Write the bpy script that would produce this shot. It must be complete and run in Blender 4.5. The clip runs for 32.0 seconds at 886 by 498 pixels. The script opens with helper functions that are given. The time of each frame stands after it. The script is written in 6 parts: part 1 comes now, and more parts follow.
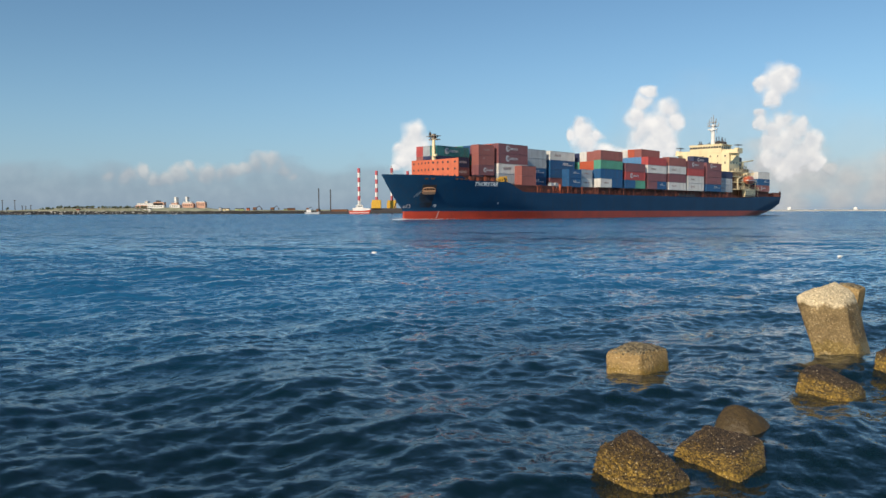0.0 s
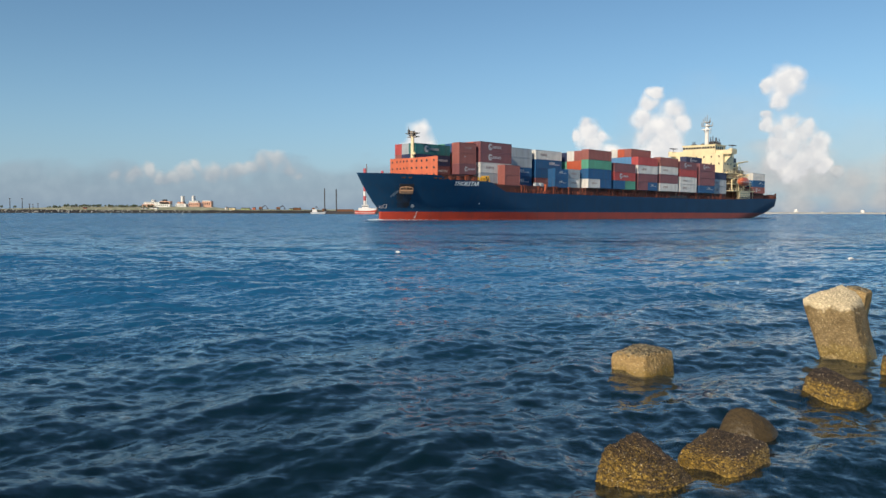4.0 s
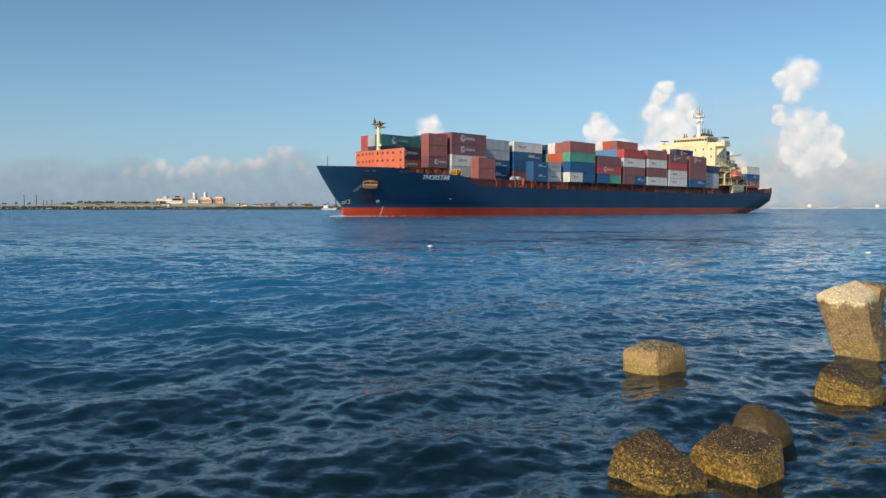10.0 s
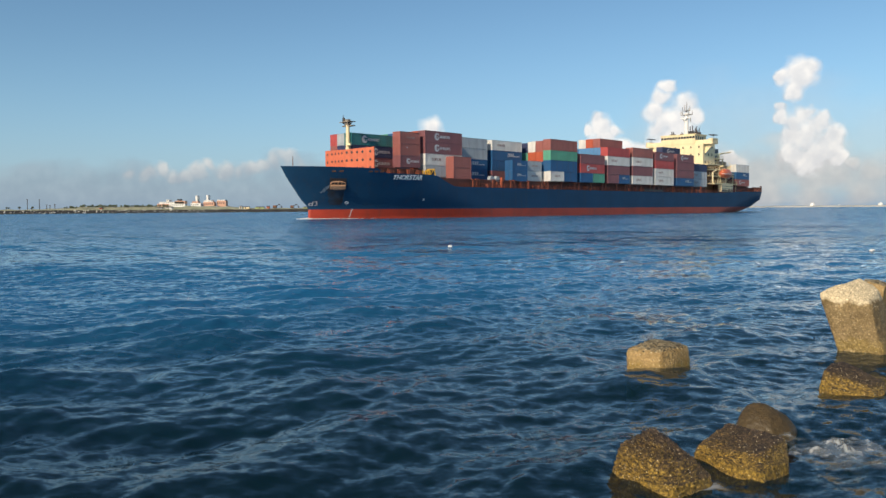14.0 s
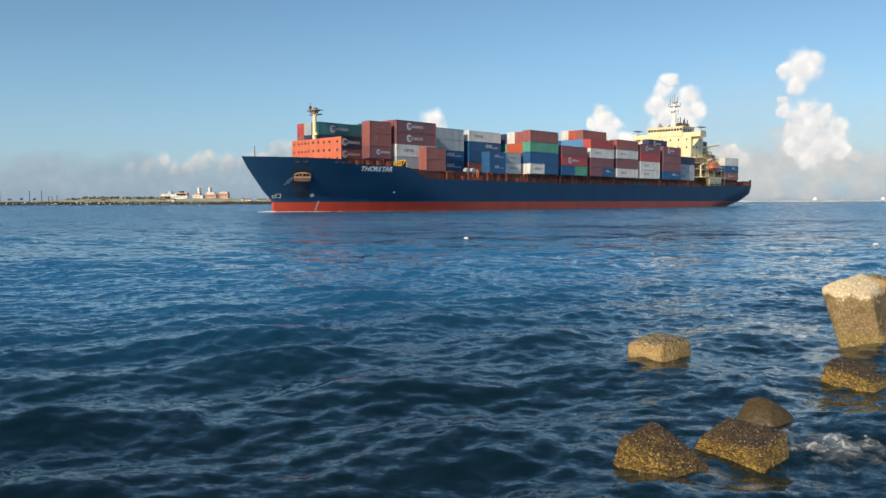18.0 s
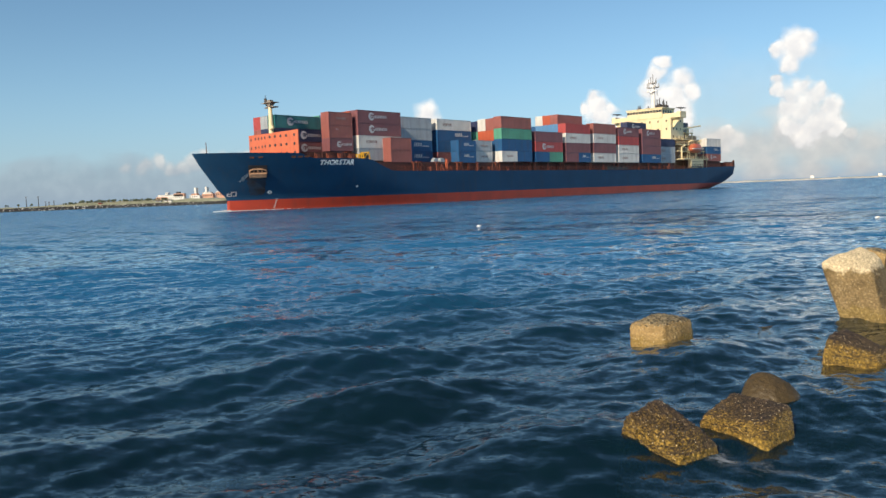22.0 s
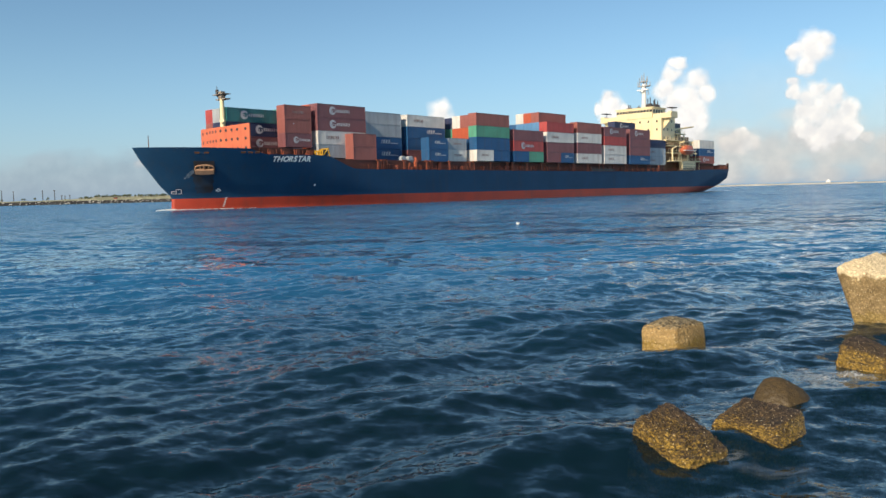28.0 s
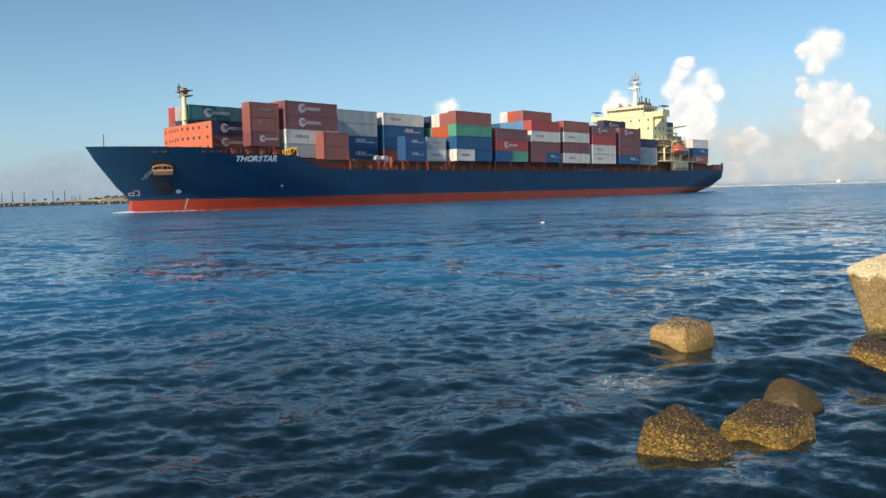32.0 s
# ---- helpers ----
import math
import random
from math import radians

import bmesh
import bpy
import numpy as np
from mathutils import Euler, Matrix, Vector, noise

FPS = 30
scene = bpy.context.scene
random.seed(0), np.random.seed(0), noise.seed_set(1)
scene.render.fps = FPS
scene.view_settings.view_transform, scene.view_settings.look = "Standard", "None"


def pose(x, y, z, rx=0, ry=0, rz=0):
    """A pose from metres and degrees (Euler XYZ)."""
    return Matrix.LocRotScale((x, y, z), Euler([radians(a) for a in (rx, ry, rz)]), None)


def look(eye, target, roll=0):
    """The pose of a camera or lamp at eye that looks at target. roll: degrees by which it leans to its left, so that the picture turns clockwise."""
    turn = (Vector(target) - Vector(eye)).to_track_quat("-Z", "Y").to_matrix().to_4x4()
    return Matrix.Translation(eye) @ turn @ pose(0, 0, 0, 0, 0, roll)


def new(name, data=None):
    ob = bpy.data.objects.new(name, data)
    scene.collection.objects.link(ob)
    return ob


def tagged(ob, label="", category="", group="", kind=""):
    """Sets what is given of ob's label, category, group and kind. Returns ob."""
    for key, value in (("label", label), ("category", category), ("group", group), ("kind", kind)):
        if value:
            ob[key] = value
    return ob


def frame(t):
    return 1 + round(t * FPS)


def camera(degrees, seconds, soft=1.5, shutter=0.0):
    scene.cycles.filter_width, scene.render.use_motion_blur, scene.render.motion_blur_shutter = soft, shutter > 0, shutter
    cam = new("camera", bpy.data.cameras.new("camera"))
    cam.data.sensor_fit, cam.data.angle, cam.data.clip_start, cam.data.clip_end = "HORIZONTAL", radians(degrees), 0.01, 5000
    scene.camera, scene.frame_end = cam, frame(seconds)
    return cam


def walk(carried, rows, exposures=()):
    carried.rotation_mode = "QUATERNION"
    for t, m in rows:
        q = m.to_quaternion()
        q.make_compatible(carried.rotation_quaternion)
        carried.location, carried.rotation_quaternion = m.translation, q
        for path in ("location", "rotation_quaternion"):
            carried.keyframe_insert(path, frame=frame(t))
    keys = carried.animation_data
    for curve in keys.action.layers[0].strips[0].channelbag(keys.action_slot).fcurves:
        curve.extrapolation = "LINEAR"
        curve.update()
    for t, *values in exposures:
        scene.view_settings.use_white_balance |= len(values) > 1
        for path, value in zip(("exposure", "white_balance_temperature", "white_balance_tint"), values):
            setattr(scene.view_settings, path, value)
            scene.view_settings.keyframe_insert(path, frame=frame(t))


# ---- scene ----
def view(yaw, pitch, roll, z):
    """The camera on its rock: it only turns, and sinks a little when its holder shifts."""
    y, p = radians(yaw), radians(pitch)
    eye = Vector((0, 0, z))
    return look(eye, eye + 100 * Vector((math.sin(y) * math.cos(p), math.cos(y) * math.cos(p), math.sin(p))), roll)


cam = camera(60.35, 32.0)
walk(cam, [
    (0, view(0.00, -2.80, -0.16, 1.870)), (0.5, view(-0.12, -2.73, -0.04, 1.870)), (1, view(-0.21, -2.63, -0.11, 1.870)), (1.5, view(-0.28, -2.62, -0.09, 1.870)),
    (2, view(-0.22, -2.71, 0.22, 1.870)), (2.5, view(-0.29, -2.74, 0.16, 1.870)), (3, view(-0.45, -2.70, 0.12, 1.870)), (3.5, view(-0.41, -2.76, 0.18, 1.870)),
    (5.5, view(-0.46, -2.75, -0.09, 1.870)), (6, view(-0.54, -2.67, -0.25, 1.870)), (6.5, view(-0.62, -2.68, -0.23, 1.870)), (7, view(-0.69, -2.81, -0.03, 1.870)),
    (7.5, view(-0.76, -3.06, -0.03, 1.870)), (8, view(-0.95, -3.15, -0.10, 1.870)), (8.5, view(-0.99, -3.05, 0.02, 1.870)), (9, view(-1.05, -3.08, 0.14, 1.870)),
    (9.5, view(-1.14, -3.19, 0.09, 1.870)), (10, view(-1.24, -3.08, 0.03, 1.870)), (10.5, view(-1.29, -2.93, 0.01, 1.870)), (11, view(-1.24, -3.00, 0.12, 1.870)),
    (11.5, view(-1.17, -3.07, -0.06, 1.870)), (12, view(-1.31, -3.01, -0.09, 1.870)), (12.5, view(-1.42, -2.97, -0.20, 1.870)), (13, view(-1.45, -2.92, -0.30, 1.870)),
    (13.5, view(-1.45, -2.96, -0.34, 1.870)), (14, view(-1.44, -2.99, -0.40, 1.870)), (14.5, view(-1.49, -2.90, -0.50, 1.870)), (16.5, view(-1.35, -3.16, -0.49, 1.870)),
    (17, view(-1.42, -3.25, -0.67, 1.870)), (17.5, view(-1.44, -3.23, -0.54, 1.870)), (18, view(-1.57, -3.51, -0.17, 1.870)), (18.5, view(-1.38, -3.94, -1.08, 1.860)),
    (19, view(-0.84, -3.58, -1.08, 1.850)), (19.5, view(-0.70, -4.17, -1.10, 1.840)), (20, view(-1.11, -4.22, -1.14, 1.830)), (20.5, view(-0.99, -4.02, -1.33, 1.830)),
    (21, view(-0.93, -4.40, -1.79, 1.830)), (21.5, view(-1.22, -4.27, -2.18, 1.830)), (22, view(-1.52, -4.16, -2.21, 1.830)), (22.5, view(-1.67, -3.98, -2.18, 1.830)),
    (23, view(-1.84, -3.94, -1.76, 1.830)), (23.5, view(-1.88, -3.87, -1.81, 1.830)), (24, view(-2.06, -3.91, -1.79, 1.830)), (24.5, view(-2.31, -4.05, -1.82, 1.830)),
    (25, view(-2.40, -4.02, -1.60, 1.830)), (25.5, view(-2.37, -4.12, -1.55, 1.830)), (27.5, view(-2.52, -4.34, -1.58, 1.830)), (28, view(-2.44, -4.19, -1.44, 1.830)),
    (28.5, view(-2.32, -4.03, -1.53, 1.830)), (29, view(-2.45, -4.07, -1.61, 1.830)), (29.5, view(-2.67, -4.11, -1.38, 1.830)), (30, view(-2.71, -4.11, -1.37, 1.830)),
    (30.5, view(-2.63, -4.09, -1.32, 1.830)), (31, view(-2.70, -4.09, -1.49, 1.830)), (31.5, view(-2.88, -4.14, -1.48, 1.830)), (32, view(-3.05, -4.15, -1.49, 1.830)),
], [(0, -0.06, 6450, 10), (13, 0.03, 6530, 10), (22, 0.17, 6650, 10), (32, 0.25, 6760, 10)])

# ---- light: low morning sun behind the camera's left shoulder, clear sky ----
SUN_WAY = Vector((-0.56, -0.83, 0.0)).normalized()
SUN_HEIGHT = radians(30)
world = bpy.data.worlds.new("sky")
scene.world = world
world.use_nodes = True
wn, wl = world.node_tree.nodes, world.node_tree.links
sky = wn.new("ShaderNodeTexSky")
sky.sky_type, sky.sun_disc = "NISHITA", False
sky.sun_elevation = SUN_HEIGHT
sky.sun_rotation = math.atan2(SUN_WAY.x, SUN_WAY.y)
sky.air_density, sky.dust_density, sky.ozone_density = 1.0, 0.15, 4.0
wn["Background"].inputs["Strength"].default_value = 0.105
tone = wn.new("ShaderNodeHueSaturation")
tone.inputs["Saturation"].default_value = 1.04
tone.inputs["Hue"].default_value = 0.491
wl.new(sky.outputs[0], tone.inputs["Color"])
wl.new(tone.outputs[0], wn["Background"].inputs["Color"])
sun = new("sun", bpy.data.lights.new("sun", "SUN"))
sun.data.energy, sun.data.angle, sun.data.color = 5.0, radians(0.5), (1.0, 0.83, 0.62)
to_sun = SUN_WAY * math.cos(SUN_HEIGHT) + Vector((0, 0, math.sin(SUN_HEIGHT)))
sun.matrix_world = look((0, 0, 60), Vector((0, 0, 60)) - to_sun)


# ---- materials ----
def surface(name, color, second=None, scale=1.0, mix=0.5, rough=0.6, metal=0.0, bump=0.15, fine=None, grain=0.12, stain=None, stain_scale=0.25, stain_amount=0.0):
    """A weathered surface: two colours in a coarse noise, fine grain, streaked stains, and relief."""
    m = bpy.data.materials.new(name)
    m.use_nodes = True
    n, l = m.node_tree.nodes, m.node_tree.links
    bsdf = n["Principled BSDF"]
    bsdf.inputs["Roughness"].default_value, bsdf.inputs["Metallic"].default_value = rough, metal
    co = n.new("ShaderNodeTexCoord")
    info = n.new("ShaderNodeObjectInfo")
    shift = n.new("ShaderNodeVectorMath")
    shift.operation = "MULTIPLY_ADD"
    shift.inputs[1].default_value = (1, 1, 1)
    l.new(co.outputs["Object"], shift.inputs[0])
    l.new(info.outputs["Random"], shift.inputs[2])
    coarse = n.new("ShaderNodeTexNoise")
    coarse.inputs["Scale"].default_value, coarse.inputs["Detail"].default_value = scale, 5
    small = n.new("ShaderNodeTexNoise")
    small.inputs["Scale"].default_value, small.inputs["Detail"].default_value = fine or scale * 9, 4
    for t in (coarse, small):
        l.new(shift.outputs[0], t.inputs["Vector"])
    two = n.new("ShaderNodeMix")
    two.data_type = "RGBA"
    two.inputs[6].default_value = color
    two.inputs[7].default_value = second or tuple(c * 0.75 for c in color[:3]) + (1.0,)
    ramp = n.new("ShaderNodeMapRange")
    ramp.inputs[1].default_value, ramp.inputs[2].default_value = 0.35, 0.7
    ramp.inputs[4].default_value = mix
    l.new(coarse.outputs[0], ramp.inputs[0])
    l.new(ramp.outputs[0], two.inputs[0])
    last = two.outputs[2]
    if stain_amount:
        mp = n.new("ShaderNodeMapping")
        mp.inputs["Scale"].default_value = (1.0, 1.0, 0.12)
        st = n.new("ShaderNodeTexNoise")
        st.inputs["Scale"].default_value, st.inputs["Detail"].default_value = stain_scale, 6
        l.new(shift.outputs[0], mp.inputs[0])
        l.new(mp.outputs[0], st.inputs["Vector"])
        sr = n.new("ShaderNodeMapRange")
        sr.inputs[1].default_value, sr.inputs[2].default_value, sr.inputs[4].default_value = 0.52, 0.75, stain_amount
        l.new(st.outputs[0], sr.inputs[0])
        sm = n.new("ShaderNodeMix")
        sm.data_type = "RGBA"
        sm.inputs[7].default_value = stain or (0.10, 0.05, 0.03, 1)
        l.new(sr.outputs[0], sm.inputs[0])
        l.new(last, sm.inputs[6])
        last = sm.outputs[2]
    gr = n.new("ShaderNodeMix")
    gr.data_type, gr.blend_type = "RGBA", "MULTIPLY"
    gr.inputs[0].default_value = grain * 2
    l.new(last, gr.inputs[6])
    l.new(small.outputs[0], gr.inputs[7])
    l.new(gr.outputs[2], bsdf.inputs["Base Color"])
    if bump:
        bp = n.new("ShaderNodeBump")
        bp.inputs["Strength"].default_value, bp.inputs["Distance"].default_value = bump, 0.03
        l.new(small.outputs[0], bp.inputs["Height"])
        l.new(bp.outputs[0], bsdf.inputs["Normal"])
    return m


M = {}
M["hull_blue"] = surface("hull_blue_paint", (0.008, 0.056, 0.130, 1), (0.006, 0.040, 0.095, 1), 0.15, 0.8, 0.6, fine=2.0, grain=0.05, bump=0.05, stain=(0.04, 0.045, 0.06, 1), stain_scale=0.9, stain_amount=0.3)
M["hull_blue"].node_tree.nodes["Principled BSDF"].inputs["Specular IOR Level"].default_value = 0.25
M["boot_red"] = surface("boot_topping_paint", (0.41, 0.042, 0.015, 1), (0.27, 0.031, 0.015, 1), 0.3, 0.8, 0.5, fine=3.0, grain=0.1, bump=0.06, stain=(0.10, 0.05, 0.04, 1), stain_scale=0.8, stain_amount=0.4)
M["deck"] = surface("deck_red_oxide", (0.125, 0.040, 0.028, 1), (0.075, 0.03, 0.024, 1), 0.4, 0.8, 0.7)
M["orange"] = surface("breakwater_orange", (0.66, 0.165, 0.075, 1), (0.54, 0.13, 0.065, 1), 0.4, 0.7, 0.55, stain=(0.25, 0.07, 0.04, 1), stain_scale=0.9, stain_amount=0.35)
M["lash"] = surface("lashing_orange", (0.27, 0.068, 0.034, 1), (0.11, 0.04, 0.028, 1), 0.8, 0.9, 0.6)
M["cream"] = surface("cream_paint", (0.82, 0.70, 0.43, 1), (0.75, 0.62, 0.37, 1), 0.3, 0.7, 0.5, grain=0.06, bump=0.05, stain=(0.35, 0.2, 0.09, 1), stain_scale=0.8, stain_amount=0.25)
M["dark"] = surface("dark_steel", (0.03, 0.03, 0.035, 1), (0.06, 0.045, 0.04, 1), 0.8, 0.8, 0.5)
M["white"] = surface("white_paint", (0.78, 0.78, 0.76, 1), (0.62, 0.61, 0.58, 1), 0.6, 0.6, 0.5, grain=0.08)
M["lifeboat"] = surface("lifeboat_orange", (0.52, 0.13, 0.06, 1), (0.40, 0.10, 0.05, 1), 0.8, 0.6, 0.35, grain=0.05)
M["letter"] = surface("white_lettering", (0.95, 0.95, 0.92, 1), (0.82, 0.82, 0.8, 1), 1.0, 0.6, 0.5, grain=0.04)
M["yellow"] = surface("yellow_paint", (0.72, 0.42, 0.03, 1), (0.5, 0.28, 0.03, 1), 0.6, 0.6, 0.5)
M["glass"] = surface("dark_glass", (0.02, 0.025, 0.03, 1), (0.03, 0.035, 0.04, 1), 1.0, 0.5, 0.12, bump=0.0)
M["rust_grey"] = surface("weathered_grey_steel", (0.30, 0.27, 0.23, 1), (0.16, 0.12, 0.09, 1), 1.0, 0.9, 0.7)
M["rust"] = surface("rust", (0.20, 0.085, 0.035, 1), (0.10, 0.05, 0.03, 1), 1.2, 0.9, 0.85)

M["mark_white"] = surface("faded_white_marking", (0.74, 0.74, 0.75, 1), (0.56, 0.55, 0.57, 1), 1.2, 0.8, 0.6, grain=0.2)
M["mark_grey"] = surface("faded_grey_marking", (0.34, 0.33, 0.31, 1), (0.48, 0.46, 0.43, 1), 1.2, 0.8, 0.6, grain=0.2)
M["mark_red"] = surface("faded_red_marking", (0.34, 0.20, 0.18, 1), (0.46, 0.40, 0.38, 1), 1.2, 0.8, 0.6, grain=0.2)

BOX_COLORS = {
    "maroon": (0.24, 0.095, 0.108), "brown": (0.34, 0.118, 0.102), "red": (0.48, 0.08, 0.078), "orange": (0.50, 0.105, 0.05),
    "blue": (0.014, 0.105, 0.265), "navy": (0.03, 0.045, 0.115), "lightblue": (0.10, 0.28, 0.52), "green": (0.10, 0.36, 0.25),
    "teal": (0.035, 0.205, 0.215), "white": (0.72, 0.72, 0.69), "grey": (0.42, 0.47, 0.51), "cream": (0.66, 0.63, 0.53),
}
for key, c in BOX_COLORS.items():
    M["box_" + key] = surface("container_" + key, c + (1.0,), tuple(v * 0.8 for v in c) + (1.0,), 0.35, 0.8, 0.5, grain=0.1, bump=0.05, stain=(0.12, 0.06, 0.04, 1), stain_scale=0.9, stain_amount=0.3)


# ---- building helpers ----
def mesh_of(bm, name, material, smooth=False):
    me = bpy.data.meshes.new(name)
    bm.to_mesh(me)
    bm.free()
    if material:
        me.materials.append(material)
    if smooth:
        me.polygons.foreach_set("use_smooth", [True] * len(me.polygons))
    return me


def part(name, bm, material, parent, label="", smooth=False):
    ob = new(name, mesh_of(bm, name, material, smooth))
    ob.parent = parent
    if label:
        tagged(ob, label)
    return ob


def shared(name, me, parent, m=None, label=""):
    ob = new(name, me)
    ob.parent = parent
    if m is not None:
        ob.matrix_basis = m
    if label:
        tagged(ob, label)
    return ob


def thing(name, label, category, m=None, group="", kind=""):
    ob = new(name)
    if m is not None:
        ob.matrix_basis = m
    return tagged(ob, label, category, group, kind)


def box(bm, x0, x1, y0, y1, z0, z1, bevel=0.0):
    r = bmesh.ops.create_cube(bm, size=1.0, matrix=Matrix.Translation(((x0 + x1) / 2, (y0 + y1) / 2, (z0 + z1) / 2)) @ Matrix.Diagonal((abs(x1 - x0), abs(y1 - y0), abs(z1 - z0), 1)))
    if bevel:
        edges = {e for v in r["verts"] for e in v.link_edges}
        bmesh.ops.bevel(bm, geom=list(edges), offset=bevel, segments=2, affect="EDGES", profile=0.6)
    return bm


def tube(bm, a, b, r0, r1=None, n=10):
    a, b = Vector(a), Vector(b)
    d = b - a
    turn = d.to_track_quat("Z", "Y").to_matrix().to_4x4()
    bmesh.ops.create_cone(bm, cap_ends=True, segments=n, radius1=r0, radius2=r0 if r1 is None else r1, depth=d.length, matrix=Matrix.Translation((a + b) / 2) @ turn)
    return bm


def boxes(*args):
    bm = bmesh.new()
    for a in args:
        box(bm, *a)
    return bm


def prism(bm, outline, y0, y1):
    """A plate with the outline in x and z, between y0 and y1."""
    lo = [bm.verts.new((x, y0, z)) for x, z in outline]
    hi = [bm.verts.new((x, y1, z)) for x, z in outline]
    bm.faces.new(lo)
    bm.faces.new(list(reversed(hi)))
    k = len(outline)
    for i in range(k):
        bm.faces.new((lo[i], hi[i], hi[(i + 1) % k], lo[(i + 1) % k]))
    bmesh.ops.recalc_face_normals(bm, faces=bm.faces)
    return bm


def lerp_table(x, table):
    if x <= table[0][0]:
        return table[0][1]
    for (a, va), (b, vb) in zip(table, table[1:]):
        if x <= b:
            return va + (vb - va) * (x - a) / (b - a)
    return table[-1][1]


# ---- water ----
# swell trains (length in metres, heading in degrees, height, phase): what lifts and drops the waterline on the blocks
SWELL = [(3.21, 35, 0.022, 1.16), (1.78, -62, 0.016, -0.23), (1.97, -68, 0.016, 3.11), (2.31, -28, 0.013, -3.08), (2.12, -73, 0.009, 1.25), (1.51, -92, 0.007, -0.08), (1.71, -61, 0.007, 1.47), (1.51, -51, 0.006, -0.92),
         (2.20, -98, 0.007, 3.07), (1.51, -86, 0.006, 0.57), (1.92, -41, 0.007, -0.35), (2.74, -146, 0.007, -3.05), (3.44, -43, 0.007, 2.01), (1.83, -59, 0.005, -2.41), (1.99, -66, 0.005, 1.81), (1.69, -58, 0.004, 1.20),
         (2.62, 15, 0.005, -0.80), (2.15, -24, 0.005, 1.72), (1.50, -103, 0.004, -2.70), (2.07, -116, 0.004, -0.88), (1.51, -51, 0.004, -0.81), (1.68, -34, 0.004, 0.10), (1.51, -29, 0.003, 0.57), (2.12, -94, 0.003, -1.48)]
DRIFT = Vector((0.37, -0.53))  # how the waves run, metres a second


def make_water():
    # rows across the channel: fine inshore, wider and wider to the horizon
    ys = [-6.0]
    while ys[-1] < 4800:
        ys.append(ys[-1] + max(0.046, (max(ys[-1] - 9.0, 0.0)) ** 2 / 2250))
    back, d = [-6.0], 0.1
    while back[-1] > -4800:
        d *= 1.16
        back.append(back[-1] - d)
    ys = np.array(back[:0:-1] + ys)
    # columns: even over the middle, then growing
    mid = np.linspace(-1, 1, 701)
    side, d = [1.0], 0.003
    while side[-1] < 18:
        d *= 1.13
        side.append(side[-1] + d)
    side = np.array(side[1:])
    us = np.concatenate([-side[::-1], mid, side])
    half = 7.0 + 0.62 * np.maximum(ys, 0.0) + 0.06 * np.maximum(-ys - 6.0, 0.0)
    wide = 1 + np.maximum(np.abs(us) - 1, 0)[:, None] * np.clip(260 / half, 1, 60)[None, :]
    X = 4.8 + us[:, None] * half[None, :] * np.where(np.abs(us)[:, None] > 1, wide, 1.0)
    Y = np.repeat(ys[None, :], len(us), 0)
    DX, DY = np.abs(np.gradient(X, axis=0)), np.abs(np.gradient(Y, axis=1))
    Z = np.zeros_like(X)
    lost = np.zeros_like(X)
    total = 0.0
    rnd = np.random.RandomState(7)
    trains = [(lam, math.radians(th), amp, ph, 0.12) for lam, th, amp, ph in SWELL]
    for i in range(110):
        lam = 0.105 * (10.0 ** (i / 109.0))
        amp = 0.0024 * lam * rnd.uniform(0.4, 1.5) * (0.75 + 1.0 * math.exp(-(math.log(lam / 0.34) / 0.5) ** 2))
        trains.append((lam, math.radians(rnd.normal(-15, 18) if i % 9 in (1, 3, 5, 8) else rnd.normal(-75, 34)), amp, rnd.uniform(0, 6.28), 0.32))
    for lam, th, amp, shift, sharp in trains:
        k = 2 * math.pi / lam
        S = abs(math.cos(th)) * DX + abs(math.sin(th)) * DY
        w = np.clip(lam / (2.3 * S) - 1.0, 0, 1)
        total += (k * amp) ** 2
        lost += (1 - w * w) * (k * amp) ** 2
        some = w > 0
        ph = k * (X[some] * math.cos(th) + Y[some] * math.sin(th)) + shift
        if lam > 1.2:  # the swell stands up as it comes inshore
            amp = amp * (1.0 - 0.6 * np.clip((Y[some] - 17) / 14, 0, 1))
        Z[some] += w[some] * amp * (np.sin(ph) - sharp * np.cos(2 * ph))
    ripple = 0.1 + 0.9 * lost / total
    n, rows = X.shape
    me = bpy.data.meshes.new("water")
    me.vertices.add(n * rows)
    me.vertices.foreach_set("co", np.stack([X, Y, Z], -1).astype(np.float32).ravel())
    idx = np.arange(n * rows).reshape(n, rows)
    quads = np.stack([idx[:-1, :-1], idx[1:, :-1], idx[1:, 1:], idx[:-1, 1:]], -1).reshape(-1, 4)
    me.loops.add(quads.size)
    me.loops.foreach_set("vertex_index", quads.astype(np.int32).ravel())
    me.polygons.add(len(quads))
    me.polygons.foreach_set("loop_start", np.arange(0, quads.size, 4, dtype=np.int32))
    me.polygons.foreach_set("use_smooth", np.ones(len(quads), dtype=bool))
    me.update(calc_edges=True)
    store = me.attributes.new("ripple", "FLOAT", "POINT")
    store.data.foreach_set("value", ripple.astype(np.float32).ravel())
    m = bpy.data.materials.new("sea_water")
    m.use_nodes = True
    nn, ll = m.node_tree.nodes, m.node_tree.links
    nn.remove(nn["Principled BSDF"])
    b = nn.new("ShaderNodeBsdfDiffuse")
    co = nn.new("ShaderNodeTexCoord")
    depth = nn.new("ShaderNodeTexNoise")
    depth.inputs["Scale"].default_value, depth.inputs["Detail"].default_value = 0.12, 3
    ll.new(co.outputs["Object"], depth.inputs["Vector"])
    cr = nn.new("ShaderNodeMix")
    cr.data_type = "RGBA"
    cr.inputs[6].default_value, cr.inputs[7].default_value = (0.0020, 0.0125, 0.019, 1), (0.0040, 0.022, 0.034, 1)
